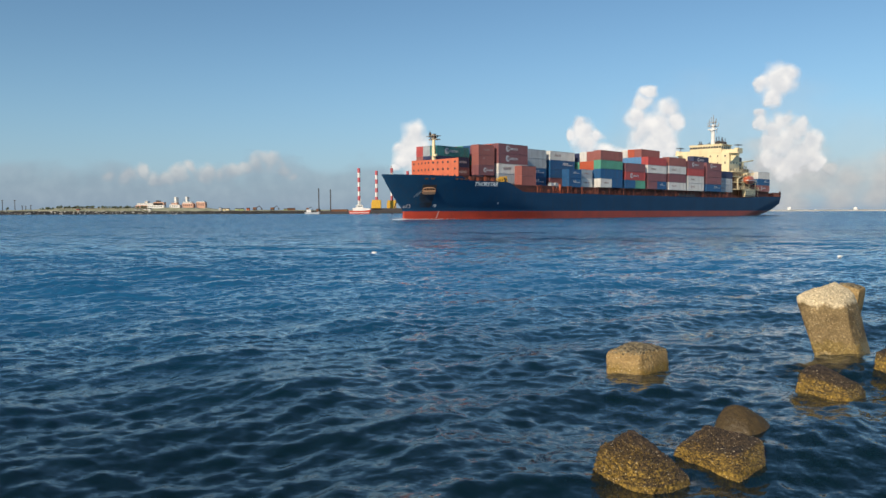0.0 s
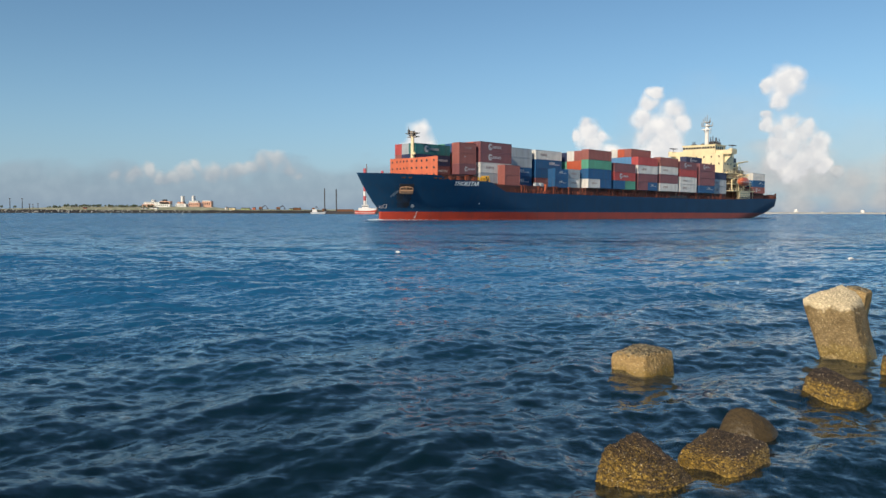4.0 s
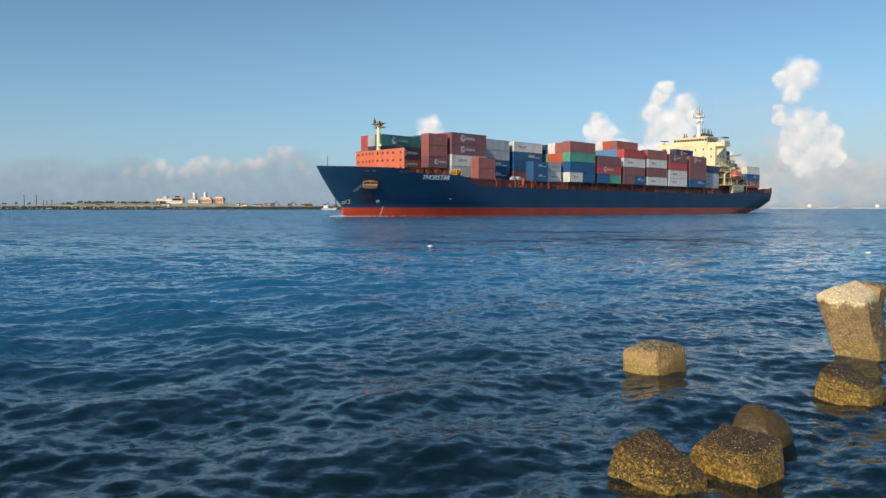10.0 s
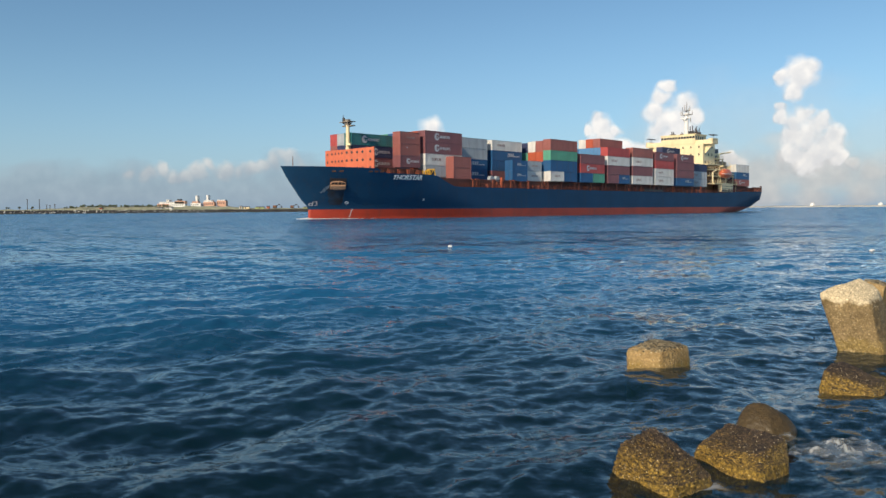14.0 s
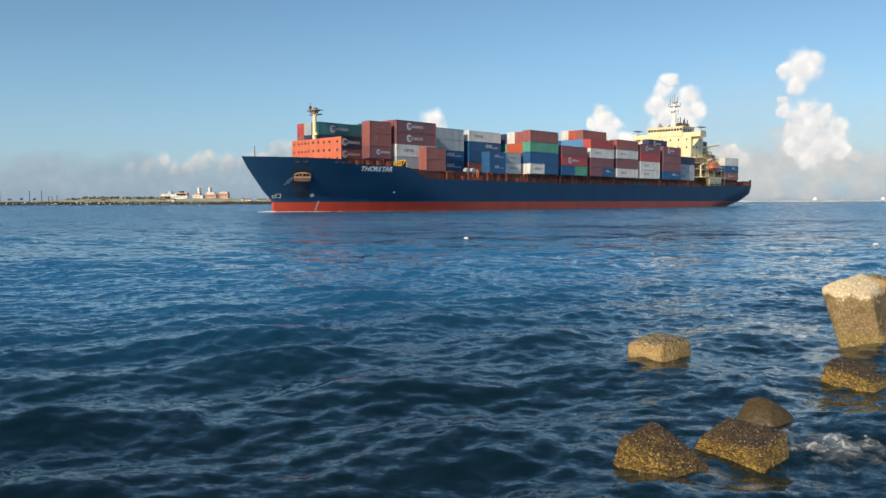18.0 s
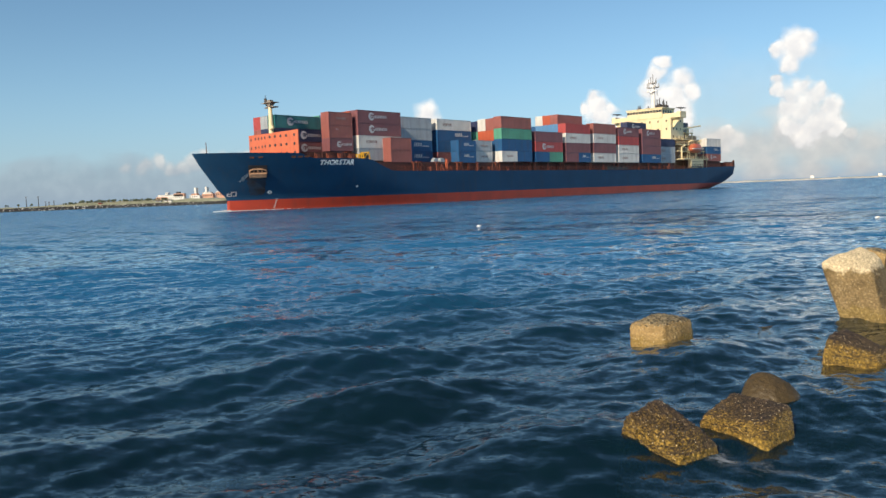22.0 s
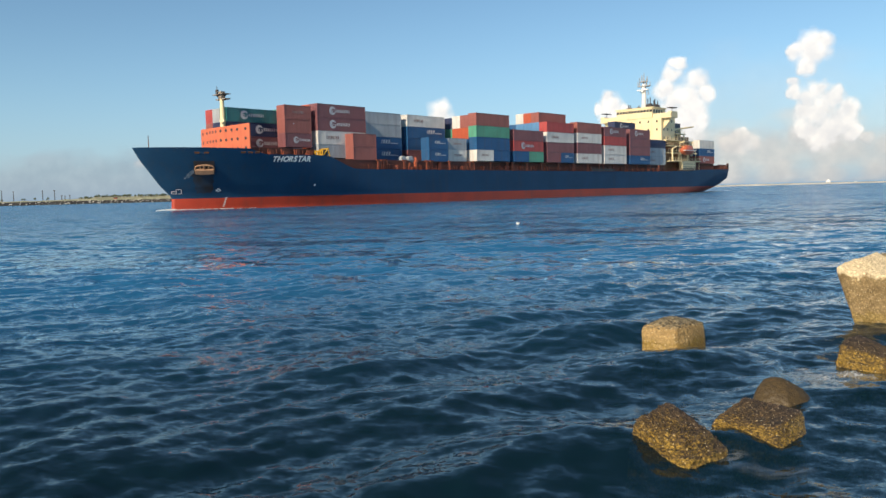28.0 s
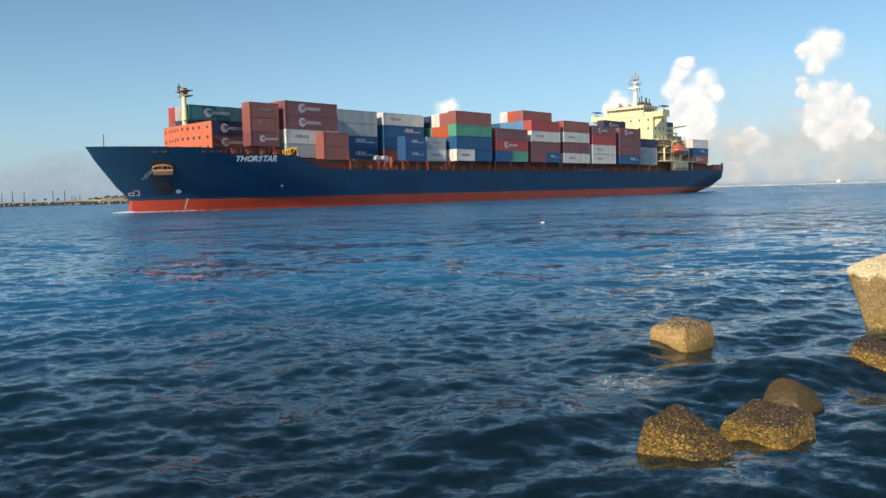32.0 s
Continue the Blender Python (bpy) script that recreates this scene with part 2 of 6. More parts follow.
    ll.new(depth.outputs[0], cr.inputs[0])
    # turbid green water inshore; the channel's blue has reflected sky painted into it
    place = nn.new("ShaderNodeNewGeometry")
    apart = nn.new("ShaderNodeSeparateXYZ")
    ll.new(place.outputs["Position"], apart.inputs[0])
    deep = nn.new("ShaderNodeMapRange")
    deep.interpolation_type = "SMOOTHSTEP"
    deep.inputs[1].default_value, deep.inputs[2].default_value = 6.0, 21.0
    offshore = nn.new("ShaderNodeMath")  # metres out, counted less to the right, where the colour stays darker
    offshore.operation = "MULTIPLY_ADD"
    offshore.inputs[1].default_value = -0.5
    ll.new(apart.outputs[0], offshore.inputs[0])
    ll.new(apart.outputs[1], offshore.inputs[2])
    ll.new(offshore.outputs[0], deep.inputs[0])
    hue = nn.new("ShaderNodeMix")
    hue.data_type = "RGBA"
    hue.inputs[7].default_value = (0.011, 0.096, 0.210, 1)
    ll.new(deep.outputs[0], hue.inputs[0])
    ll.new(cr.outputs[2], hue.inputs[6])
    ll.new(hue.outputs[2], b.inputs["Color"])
    # ripples finer than the mesh: the normal leans by coloured noise at three sizes
    geo = nn.new("ShaderNodeNewGeometry")
    rip = nn.new("ShaderNodeAttribute")
    rip.attribute_name = "ripple"
    last = geo.outputs["Normal"]
    for sc, lean, stretch, always in ((0.06, 0.6, 0.4, False), (0.2, 1.0, 0.5, False), (0.75, 1.1, 0.55, False), (1.9, 1.3, 0.6, False), (4.5, 1.1, 0.6, False), (9.0, 0.34, 0.6, True), (21.0, 0.34, 0.65, True), (45.0, 0.2, 0.7, True)):
        mp = nn.new("ShaderNodeMapping")
        mp.inputs["Rotation"].default_value = (0, 0, radians(34))
        mp.inputs["Scale"].default_value = (stretch, 1.0, 1.0)
        tx = nn.new("ShaderNodeTexNoise")
        tx.inputs["Scale"].default_value, tx.inputs["Detail"].default_value, tx.inputs["Roughness"].default_value = sc, 2, 0.5
        ll.new(co.outputs["Object"], mp.inputs[0])
        ll.new(mp.outputs[0], tx.inputs["Vector"])
        sub = nn.new("ShaderNodeVectorMath")
        sub.operation = "SUBTRACT"
        sub.inputs[1].default_value = (0.5, 0.5, 0.5)
        ll.new(tx.outputs["Color"], sub.inputs[0])
        mul = nn.new("ShaderNodeVectorMath")
        mul.operation = "MULTIPLY"
        mul.inputs[1].default_value = (lean, lean, 0)
        ll.new(sub.outputs[0], mul.inputs[0])
        lean_by = mul.outputs[0]
        if not always:
            by = nn.new("ShaderNodeVectorMath")
            by.operation = "SCALE"
            ll.new(lean_by, by.inputs[0])
            ll.new(rip.outputs["Fac"], by.inputs["Scale"])
            lean_by = by.outputs[0]
        add = nn.new("ShaderNodeVectorMath")
        ll.new(lean_by, add.inputs[0])
        ll.new(last, add.inputs[1])
        last = add.outputs[0]
    unit = nn.new("ShaderNodeVectorMath")
    unit.operation = "NORMALIZE"
    ll.new(last, unit.inputs[0])
    ll.new(unit.outputs[0], b.inputs["Normal"])
    # murky water: a little of what stands under it shows through
    clear = nn.new("ShaderNodeBsdfTransparent")
    clear.inputs["Color"].default_value = (0.50, 0.55, 0.36, 1)
    body = nn.new("ShaderNodeMixShader")
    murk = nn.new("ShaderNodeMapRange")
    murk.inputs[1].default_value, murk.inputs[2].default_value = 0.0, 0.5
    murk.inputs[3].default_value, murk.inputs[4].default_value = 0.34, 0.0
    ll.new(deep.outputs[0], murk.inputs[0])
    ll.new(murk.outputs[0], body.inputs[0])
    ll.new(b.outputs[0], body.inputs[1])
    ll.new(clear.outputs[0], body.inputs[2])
    gloss = nn.new("ShaderNodeBsdfGlossy")
    # a faint blue put into the reflection's colour
    gloss.inputs["Color"].default_value = (0.94, 0.98, 1.0, 1)
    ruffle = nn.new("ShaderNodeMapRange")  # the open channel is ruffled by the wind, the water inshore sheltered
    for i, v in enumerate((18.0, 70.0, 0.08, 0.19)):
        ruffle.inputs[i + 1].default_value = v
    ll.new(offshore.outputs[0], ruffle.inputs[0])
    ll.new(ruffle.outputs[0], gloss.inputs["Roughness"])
    ll.new(unit.outputs[0], gloss.inputs["Normal"])
    fres = nn.new("ShaderNodeFresnel")
    fres.inputs["IOR"].default_value = 1.34
    ll.new(unit.outputs[0], fres.inputs["Normal"])
    both = nn.new("ShaderNodeMixShader")
    ll.new(fres.outputs[0], both.inputs[0])
    ll.new(body.outputs[0], both.inputs[1])
    ll.new(gloss.outputs[0], both.inputs[2])
    # lacy foam where the swell breaks among the armour blocks
    mask = None
    for x, y, rx, ry, much in ((1.72, 5.2, 0.16, 0.22, 0.4), (1.95, 5.0, 0.3, 0.15, 0.25)):
        off = nn.new("ShaderNodeVectorMath")
        off.operation = "SUBTRACT"
        off.inputs[1].default_value = (x, y, 0)
        ll.new(place.outputs["Position"], off.inputs[0])
        sz = nn.new("ShaderNodeVectorMath")
        sz.operation = "MULTIPLY"
        sz.inputs[1].default_value = (1 / rx, 1 / ry, 0)
        ll.new(off.outputs[0], sz.inputs[0])
        far_ = nn.new("ShaderNodeVectorMath")
        far_.operation = "LENGTH"
        ll.new(sz.outputs[0], far_.inputs[0])
        fall = nn.new("ShaderNodeMapRange")
        fall.interpolation_type = "SMOOTHSTEP"
        fall.inputs[1].default_value, fall.inputs[2].default_value, fall.inputs[3].default_value, fall.inputs[4].default_value = 0.0, 1.0, much, 0.0
        ll.new(far_.outputs["Value"], fall.inputs[0])
        if mask is None:
            mask = fall.outputs[0]
        else:
            most = nn.new("ShaderNodeMath")
            most.operation = "MAXIMUM"
            ll.new(mask, most.inputs[0])
            ll.new(fall.outputs[0], most.inputs[1])
            mask = most.outputs[0]
    lace = nn.new("ShaderNodeTexNoise")
    lace.inputs["Scale"].default_value, lace.inputs["Detail"].default_value, lace.inputs["Distortion"].default_value = 4.2, 5, 1.6
    patch = nn.new("ShaderNodeTexNoise")
    patch.inputs["Scale"].default_value, patch.inputs["Detail"].default_value, patch.inputs["Roughness"].default_value = 6.0, 6, 0.65
    wide = nn.new("ShaderNodeMapping")
    wide.inputs["Rotation"].default_value, wide.inputs["Scale"].default_value = (0, 0, radians(15)), (0.6, 1.0, 1.0)
    ll.new(co.outputs["Object"], wide.inputs[0])
    ll.new(wide.outputs[0], lace.inputs["Vector"])
    ll.new(wide.outputs[0], patch.inputs["Vector"])
    rel = nn.new("ShaderNodeMath")
    rel.operation = "SUBTRACT"
    rel.inputs[1].default_value = 0.5
    ll.new(lace.outputs[0], rel.inputs[0])
    size_ = nn.new("ShaderNodeMath")
    size_.operation = "ABSOLUTE"
    ll.new(rel.outputs[0], size_.inputs[0])
    line = nn.new("ShaderNodeMapRange")
    line.inputs[1].default_value, line.inputs[2].default_value, line.inputs[3].default_value, line.inputs[4].default_value = 0.0, 0.06, 1.0, 0.0
    ll.new(size_.outputs[0], line.inputs[0])
    spot = nn.new("ShaderNodeMapRange")
    spot.inputs[1].default_value, spot.inputs[2].default_value, spot.inputs[4].default_value = 0.50, 0.66, 0.9
    ll.new(patch.outputs[0], spot.inputs[0])
    lacy = nn.new("ShaderNodeMath")
    lacy.operation = "MULTIPLY_ADD"
    lacy.inputs[1].default_value = 0.35
    ll.new(line.outputs[0], lacy.inputs[0])
    ll.new(spot.outputs[0], lacy.inputs[2])
    there = nn.new("ShaderNodeMath")
    there.operation, there.use_clamp = "MULTIPLY", True
    ll.new(lacy.outputs[0], there.inputs[0])
    ll.new(mask, there.inputs[1])
    froth = nn.new("ShaderNodeBsdfDiffuse")
    froth.inputs["Color"].default_value = (0.62, 0.66, 0.68, 1)
    with_foam = nn.new("ShaderNodeMixShader")
    ll.new(there.outputs[0], with_foam.inputs[0])
    ll.new(both.outputs[0], with_foam.inputs[1])
    ll.new(froth.outputs[0], with_foam.inputs[2])
    ll.new(with_foam.outputs[0], nn["Material Output"].inputs["Surface"])
    me.materials.append(m)
    return tagged(new("water", me), "choppy deep blue harbour water with small wind waves", "water", kind="structure")


sea = make_water()
bm = bmesh.new()
bmesh.ops.create_grid(bm, x_segments=1, y_segments=1, size=4900, matrix=Matrix.Translation((0, 0, -4)))
sea_bed = tagged(new("ground", mesh_of(bm, "ground", M["dark"])), "dark sea bed under the water", "ground", kind="structure")


# ---- the container ship, bow towards +x, port side towards +y, waterline at z = 0 ----
CL = 12.6  # half beam
SHEER = [(-190, 8.0), (-160, 7.6), (-150, 7.15), (-120, 6.85), (-60, 6.85), (-5.6, 6.95), (-3.0, 7.9), (0.3, 9.3), (2.2, 9.45), (12, 9.45), (14.6, 9.5), (16.4, 10.4), (33, 10.8)]
STEM = [(-2.0, 26.6), (0.0, 26.0), (2.4, 25.9), (3.0, 26.6), (4.0, 27.7), (8.6, 31.25), (10.8, 32.6)]
STERN = [(-2.0, -174), (0.0, -182), (1.2, -184.5), (3.0, -186.5), (5.0, -187.4), (9.0, -187.6)]


def sheer(x):
    return lerp_table(x, SHEER)


def half_breadth(x, z):
    v = max(0.0, min(1.0, z / 10.8))
    s = (lerp_table(z, STEM) - x) / (47 - 21 * v)
    fore = 1.0 if s >= 1 else (1 - (1 - max(s, 0)) ** (1.75 + 0.9 * v))
    a = (x - lerp_table(z, STERN)) / (40 - 28 * min(1, max(z, 0) / 6.5))
    tr = lerp_table(z, [(0.0, 0.28), (2.0, 0.58), (5.0, 0.84), (9, 0.90)])
    aft = 1.0 if a >= 1 else tr + (1 - tr) * (1 - (1 - max(a, 0)) ** 2.0)
    return CL * min(fore, aft)


def hull_strip(z_low, z_high, levels, name, material, parent):
    """Both sides of the hull between two heights (None: the sheer), lofted."""
    bm = bmesh.new()
    nu = 130
    for side in (1, -1):
        rows = []
        for j in range(levels + 1):
            v = j / levels
            zf = z_low + ((z_high or sheer(32.6)) - z_low) * v
            za = z_low + ((z_high or sheer(-187)) - z_low) * v
            xf, xa = lerp_table(zf, STEM), lerp_table(za, STERN)
            row = []
            for i in range(nu + 1):
                u = i / nu
                u = u * u * (3 - 2 * u) * 0.7 + u * 0.3
                x = xa + (xf - xa) * u
                z = z_low + ((z_high or sheer(x)) - z_low) * v
                row.append(bm.verts.new((x, side * half_breadth(x, z), z)))
            rows.append(row)
        for r0, r1 in zip(rows, rows[1:]):
            for i in range(nu):
                q = (r0[i], r0[i + 1], r1[i + 1], r1[i])
                bm.faces.new(q if side < 0 else tuple(reversed(q)))
        # transom
        if side == 1:
            port = [r[0] for r in rows]
        else:
            for a, b, c, d in zip(port, port[1:], [r[0] for r in rows], [r[0] for r in rows][1:]):
                bm.faces.new((a, c, d, b))
    bmesh.ops.remove_doubles(bm, verts=bm.verts, dist=0.002)
    bmesh.ops.recalc_face_normals(bm, faces=bm.faces)
    return part(name, bm, material, parent, smooth=True)


ship = thing("container_ship", "blue and red container ship under way, stacked with boxes", "ship")
hull_strip(1.98, None, 12, "hull", M["hull_blue"], ship)
hull_strip(-2.0, 1.98, 6, "boot_topping", M["boot_red"], ship)


def deck_sheet(name, x0, x1, drop, material):
    bm = bmesh.new()
    xs = np.linspace(x0, x1, 40)
    for k, (a, b) in enumerate(zip(xs, xs[1:])):
        za, zb = sheer(a) - drop, sheer(b) - drop
        ya, yb = half_breadth(a, za) - 0.02, half_breadth(b, zb) - 0.02
        q = [bm.verts.new(p) for p in ((a, -ya, za), (b, -yb, zb), (b, yb, zb), (a, ya, za))]
        bm.faces.new(q)
    bmesh.ops.remove_doubles(bm, verts=bm.verts, dist=0.001)
    return part(name, bm, material, ship)


deck_sheet("main_deck", -187.3, -6, 0.15, M["deck"])
deck_sheet("forecastle_deck", -5.9, 32.2, 0.9, M["deck"])
part("hatch_coaming", boxes((-137, -57, -11.0, 11.0, 6.6, 8.9), (-56, 0, -11.0, 11.0, 6.6, 8.9), (0.5, 14.5, -8, 8, 8.5, 10.9)), M["deck"], ship, "rust-red hatch coamings under the stacks")

# lashing posts between the rail and the stacks
bm = bmesh.new()
box(bm, -0.16, 0.16, -0.16, 0.16, 0, 2.2, 0.02)
box(bm, -0.5, 0.5, -0.2, 0.2, 1.95, 2.2)
box(bm, -0.3, 0.3, -0.18, 0.18, 0.0, 0.25)
post_mesh = mesh_of(bm, "lashing_post", M["lash"])
bm = bmesh.new()
box(bm, -0.12, 0.12, -0.12, 0.12, 0, 1.7)
box(bm, -0.12, 0.7, -0.1, 0.1, 1.5, 1.68)
small_mesh = mesh_of(bm, "deck_fitting", M["deck"])
bm = bmesh.new()
tube(bm, (0, 0, 0), (0, 0, 1.25), 0.22, n=8)
box(bm, -0.4, 0.4, -0.3, 0.3, 0.8, 1.15)
bollard_mesh = mesh_of(bm, "bollard", M["lash"])
rnd = random.Random(77)
for bay in (-13.0, -27.0, -41.3, -55.3, -69.2, -83.2, -97.0, -111.2, -124.5):
    for side in (1, -1):
        for dx in (-0.7, 0.7, -6.7):
            shared("lashing_post", post_mesh, ship, pose(bay + dx + rnd.uniform(-0.2, 0.2), side * (12.2 - rnd.uniform(0, 0.5)), 6.72, 0, 0, rnd.uniform(-8, 8)))
        for k in range(7):
            kind = rnd.choice((small_mesh, small_mesh, bollard_mesh))
            shared("deck_fitting", kind, ship, pose(bay - rnd.uniform(0.5, 13.0), side * (12.1 - rnd.uniform(0, 1.3)), 6.72, 0, 0, rnd.choice((0, 90, 180))) @ Matrix.Scale(rnd.uniform(0.6, 1.15), 4))
bm = bmesh.new()
for z in (0.35, 0.7, 1.05):
    tube(bm, (0, 0, z), (3.45, 0, z), 0.03, n=6)
for x in (0, 1.15, 2.3):
    tube(bm, (x, 0, 0), (x, 0, 1.08), 0.035, n=6)
rail_mesh = mesh_of(bm, "rail", M["lash"])
x = -10.4
while x > -184:
    shared("rail", rail_mesh, ship, pose(x, min(12.5, half_breadth(x, sheer(x)) - 0.08), sheer(x) - 0.1))
    x -= 3.45

# posts and feet under the forecastle stacks
for k in range(9):
    x = 12.6 - 1.45 * k
    shared("deck_fitting", (small_mesh, bollard_mesh, small_mesh)[k % 3], ship, pose(x + 0.3 * math.sin(k * 5), 8.2 + 0.5 * math.cos(k * 3), 8.95, 0, 0, 90 * (k % 4)))
    if k % 2:
        part("deck_fitting", boxes((x - 0.5, x + 0.3, 8.5, 9.4, 8.8, 10.2 + 0.2 * (k % 3)), (x - 0.2, x + 0.6, 8.9, 9.2, 10.0, 10.6)), M["lash"], ship)
# deck gear along the port side amidships
rnd = random.Random(31)
for k in range(20):
    x = -14.5 - k * 1.05 + rnd.uniform(-0.4, 0.4)
    h = rnd.uniform(1.0, 2.9)
    y = rnd.uniform(9.4, 11.4)
    part("deck_fitting", boxes((x - 0.16, x + 0.16, y - 0.2, y + 0.2, 6.7, 6.7 + h), (x - 0.6, x + 0.3, y - 0.12, y + 0.12, 6.55 + h * 0.7, 6.75 + h * 0.8), (x + 0.3, x + 0.45, y - 0.1, y + 0.1, 6.7, 6.7 + h * 0.75)), M["lash"] if k % 3 else M["orange"], ship)
for x in (-20.5, -22.6):
    bm = bmesh.new()
    tube(bm, (x, 10.2, 7.0), (x, 10.2, 8.8), 0.5, n=12)
    tube(bm, (x, 10.0, 9.1), (x, 11.0, 9.1), 0.75, n=16)
    part("ventilator", bm, M["box_grey"], ship, "pale mushroom ventilator on deck")
part("gangway", boxes((-103, -91, 12.45, 12.75, 6.95, 7.55), (-103, -91, 12.55, 12.7, 7.75, 7.85)), M["dark"], ship, "dark stowed gangway along the rail")
# white water at the stem and under the counter
M["foam"] = surface("foam", (0.80, 0.84, 0.86, 1), (0.55, 0.62, 0.66, 1), 1.5, 0.8, 0.9)
rnd = random.Random(5)
bm = bmesh.new()
for k in range(220):
    u = rnd.random() ** 1.5
    x = 26.3 - 13 * u
    y = (half_breadth(x, 0.1) + 0.1 + rnd.uniform(0, 0.35 + 1.0 * u)) * (1 if k % 2 else -1)
    bmesh.ops.create_icosphere(bm, subdivisions=1, radius=rnd.uniform(0.06, 0.22) * (1.1 - 0.7 * u), matrix=Matrix.Translation((x + rnd.uniform(-0.3, 1.6 - 1.5 * u), y, 0.05)) @ Matrix.Diagonal((3.0, 1, 0.5, 1)))
for k in range(90):
    u = rnd.random()
    bmesh.ops.create_icosphere(bm, subdivisions=1, radius=rnd.uniform(0.08, 0.30) * (1.2 - u), matrix=Matrix.Translation((25.6 + 3.2 * u + rnd.uniform(-0.3, 0.3), rnd.uniform(-1.3, 1.6) * (1.1 - 0.5 * u), 0.05)) @ Matrix.Diagonal((2.4, 1.2, 0.7, 1)))
tagged(part("bow_wave", bm, M["foam"], ship, "thin white foam at the stem"), kind="stuff")
bm = bmesh.new()
for k in range(60):
    x = -176 - rnd.uniform(0, 26)
    bmesh.ops.create_icosphere(bm, subdivisions=1, radius=rnd.uniform(0.12, 0.35), matrix=Matrix.Translation((x, rnd.uniform(-4, 9), 0.03)) @ Matrix.Diagonal((3, 1, 0.4, 1)))
tagged(part("wake", bm, M["foam"], ship, "streaks of white wake behind the stern"), kind="stuff")

# breakwater on the forecastle: a shallow V with rows of holes
for side, name in ((1, "breakwater"), (-1, "breakwater")):
    bm = bmesh.new()
    a, b = Vector((16.3, 0.0, 9.6)), Vector((14.9, side * 8.3, 9.6))
    d = (b - a).normalized()
    nrm = Vector((d.y * side, -d.x * side, 0))
    for q, (p0, p1) in enumerate(((a, b),)):
        vs = [bm.verts.new(v) for v in (p0, p1, p1 + Vector((0, 0, 5.55)), p0 + Vector((0, 0, 5.3)))]
        f = bm.faces.new(vs)
        ext = bmesh.ops.extrude_face_region(bm, geom=[f])
        bmesh.ops.translate(bm, verts=[v for v in ext["geom"] if isinstance(v, bmesh.types.BMVert)], vec=-nrm * 0.25)
    bmesh.ops.recalc_face_normals(bm, faces=bm.faces)
    wall = part(name, bm, M["orange"], ship, "orange steel breakwater with rows of round holes")
    hole = bmesh.new()
    tube(hole, (0, 0, -0.02), (0, 0, 0.02), 0.29, n=12)
    hole_mesh = mesh_of(hole, "hole", M["dark"])
    for u in (0.10, 0.27, 0.45, 0.63, 0.88):
        for z in (1.2, 2.9, 4.6):
            if z == 1.2 and u < 0.4:
                continue
            p = a + d * (u * 8.4) + Vector((0, 0, z)) + nrm * 0.006
            turn = nrm.to_track_quat("Z", "Y").to_matrix().to_4x4()
            shared("hole", hole_mesh, wall, Matrix.Translation(p) @ turn)

# foremast, with its platform and lamps
bm = bmesh.new()
tube(bm, (15.1, 0, 9.7), (15.1, 0, 20.6), 0.62, 0.36, 14)
mast = part("foremast", bm, M["cream"], ship, "cream foremast with a lookout platform")
part("platform", boxes((14.2, 15.4, -1.5, 1.5, 20.0, 20.2), (14.3, 15.9, -1.9, 1.9, 20.9, 21.0), (14.7, 15.5, -0.5, 0.5, 20.2, 21.5)), M["rust_grey"], mast, "weathered grey lookout platform")
bm = bmesh.new()
for y in (1, -1):
    part("bracket", tube(bmesh.new(), (15.1, 0.6 * y, 20.2), (15.1, 1.7 * y, 20.9), 0.1), M["dark"], mast)
tube(bm, (15.4, -1.0, 21.0), (15.4, -1.0, 21.9), 0.28)
tube(bm, (15.4, -1.0, 21.9), (15.4, -1.0, 22.5), 0.06)
part("lantern", bm, M["dark"], mast)
part("ladder", boxes((15.6, 15.9, 0.5, 1.3, 12.5, 15.0), (15.5, 15.9, 0.3, 1.6, 15.8, 16.3)), M["cream"], mast)
bm = bmesh.new()
tube(bm, (29.6, 0, 9.8), (29.6, 0, 12.9), 0.09, 0.06)
part("jackstaff", bm, M["rust"], ship)


def on_hull(x, z, out=0.0):
    """A pose on the port side of the hull, its z axis outwards, its x axis aft, its y axis up."""
    e = 0.2
    p = Vector((x, half_breadth(x, z), z))
    tx = Vector((x - e, half_breadth(x - e, z), z)) - p
    tz = Vector((x, half_breadth(x, z + e), z + e)) - p
    tx.normalize()
    nrm = tx.cross(tz).normalized()
    up = nrm.cross(tx).normalized()
    m = Matrix((tx, up, nrm)).transposed().to_4x4()
    m.translation = p + nrm * out
    return m


# rust and soot run down below the anchor
bm = bmesh.new()
grid = [[bm.verts.new(on_hull(24.2 - 0.36 * i * (1 - 0.02 * j) - 0.13 * j + 0.10 * math.sin(1.3 * j + i) + 0.05 * math.sin(4.1 * j), 6.5 - (0.255 + 0.008 * math.sin(1.9 * i)) * j, 0.012).translation) for j in range(15)] for i in range(10)]
for i in range(9):
    for j in range(14):
        bm.faces.new((grid[i][j], grid[i][j + 1], grid[i + 1][j + 1], grid[i + 1][j]))
part("rust_streak", bm, surface("soot_and_rust", (0.007, 0.034, 0.076, 1), (0.014, 0.013, 0.017, 1), 0.5, 1.0, 0.7), ship, "dark soot and rust below the anchor")
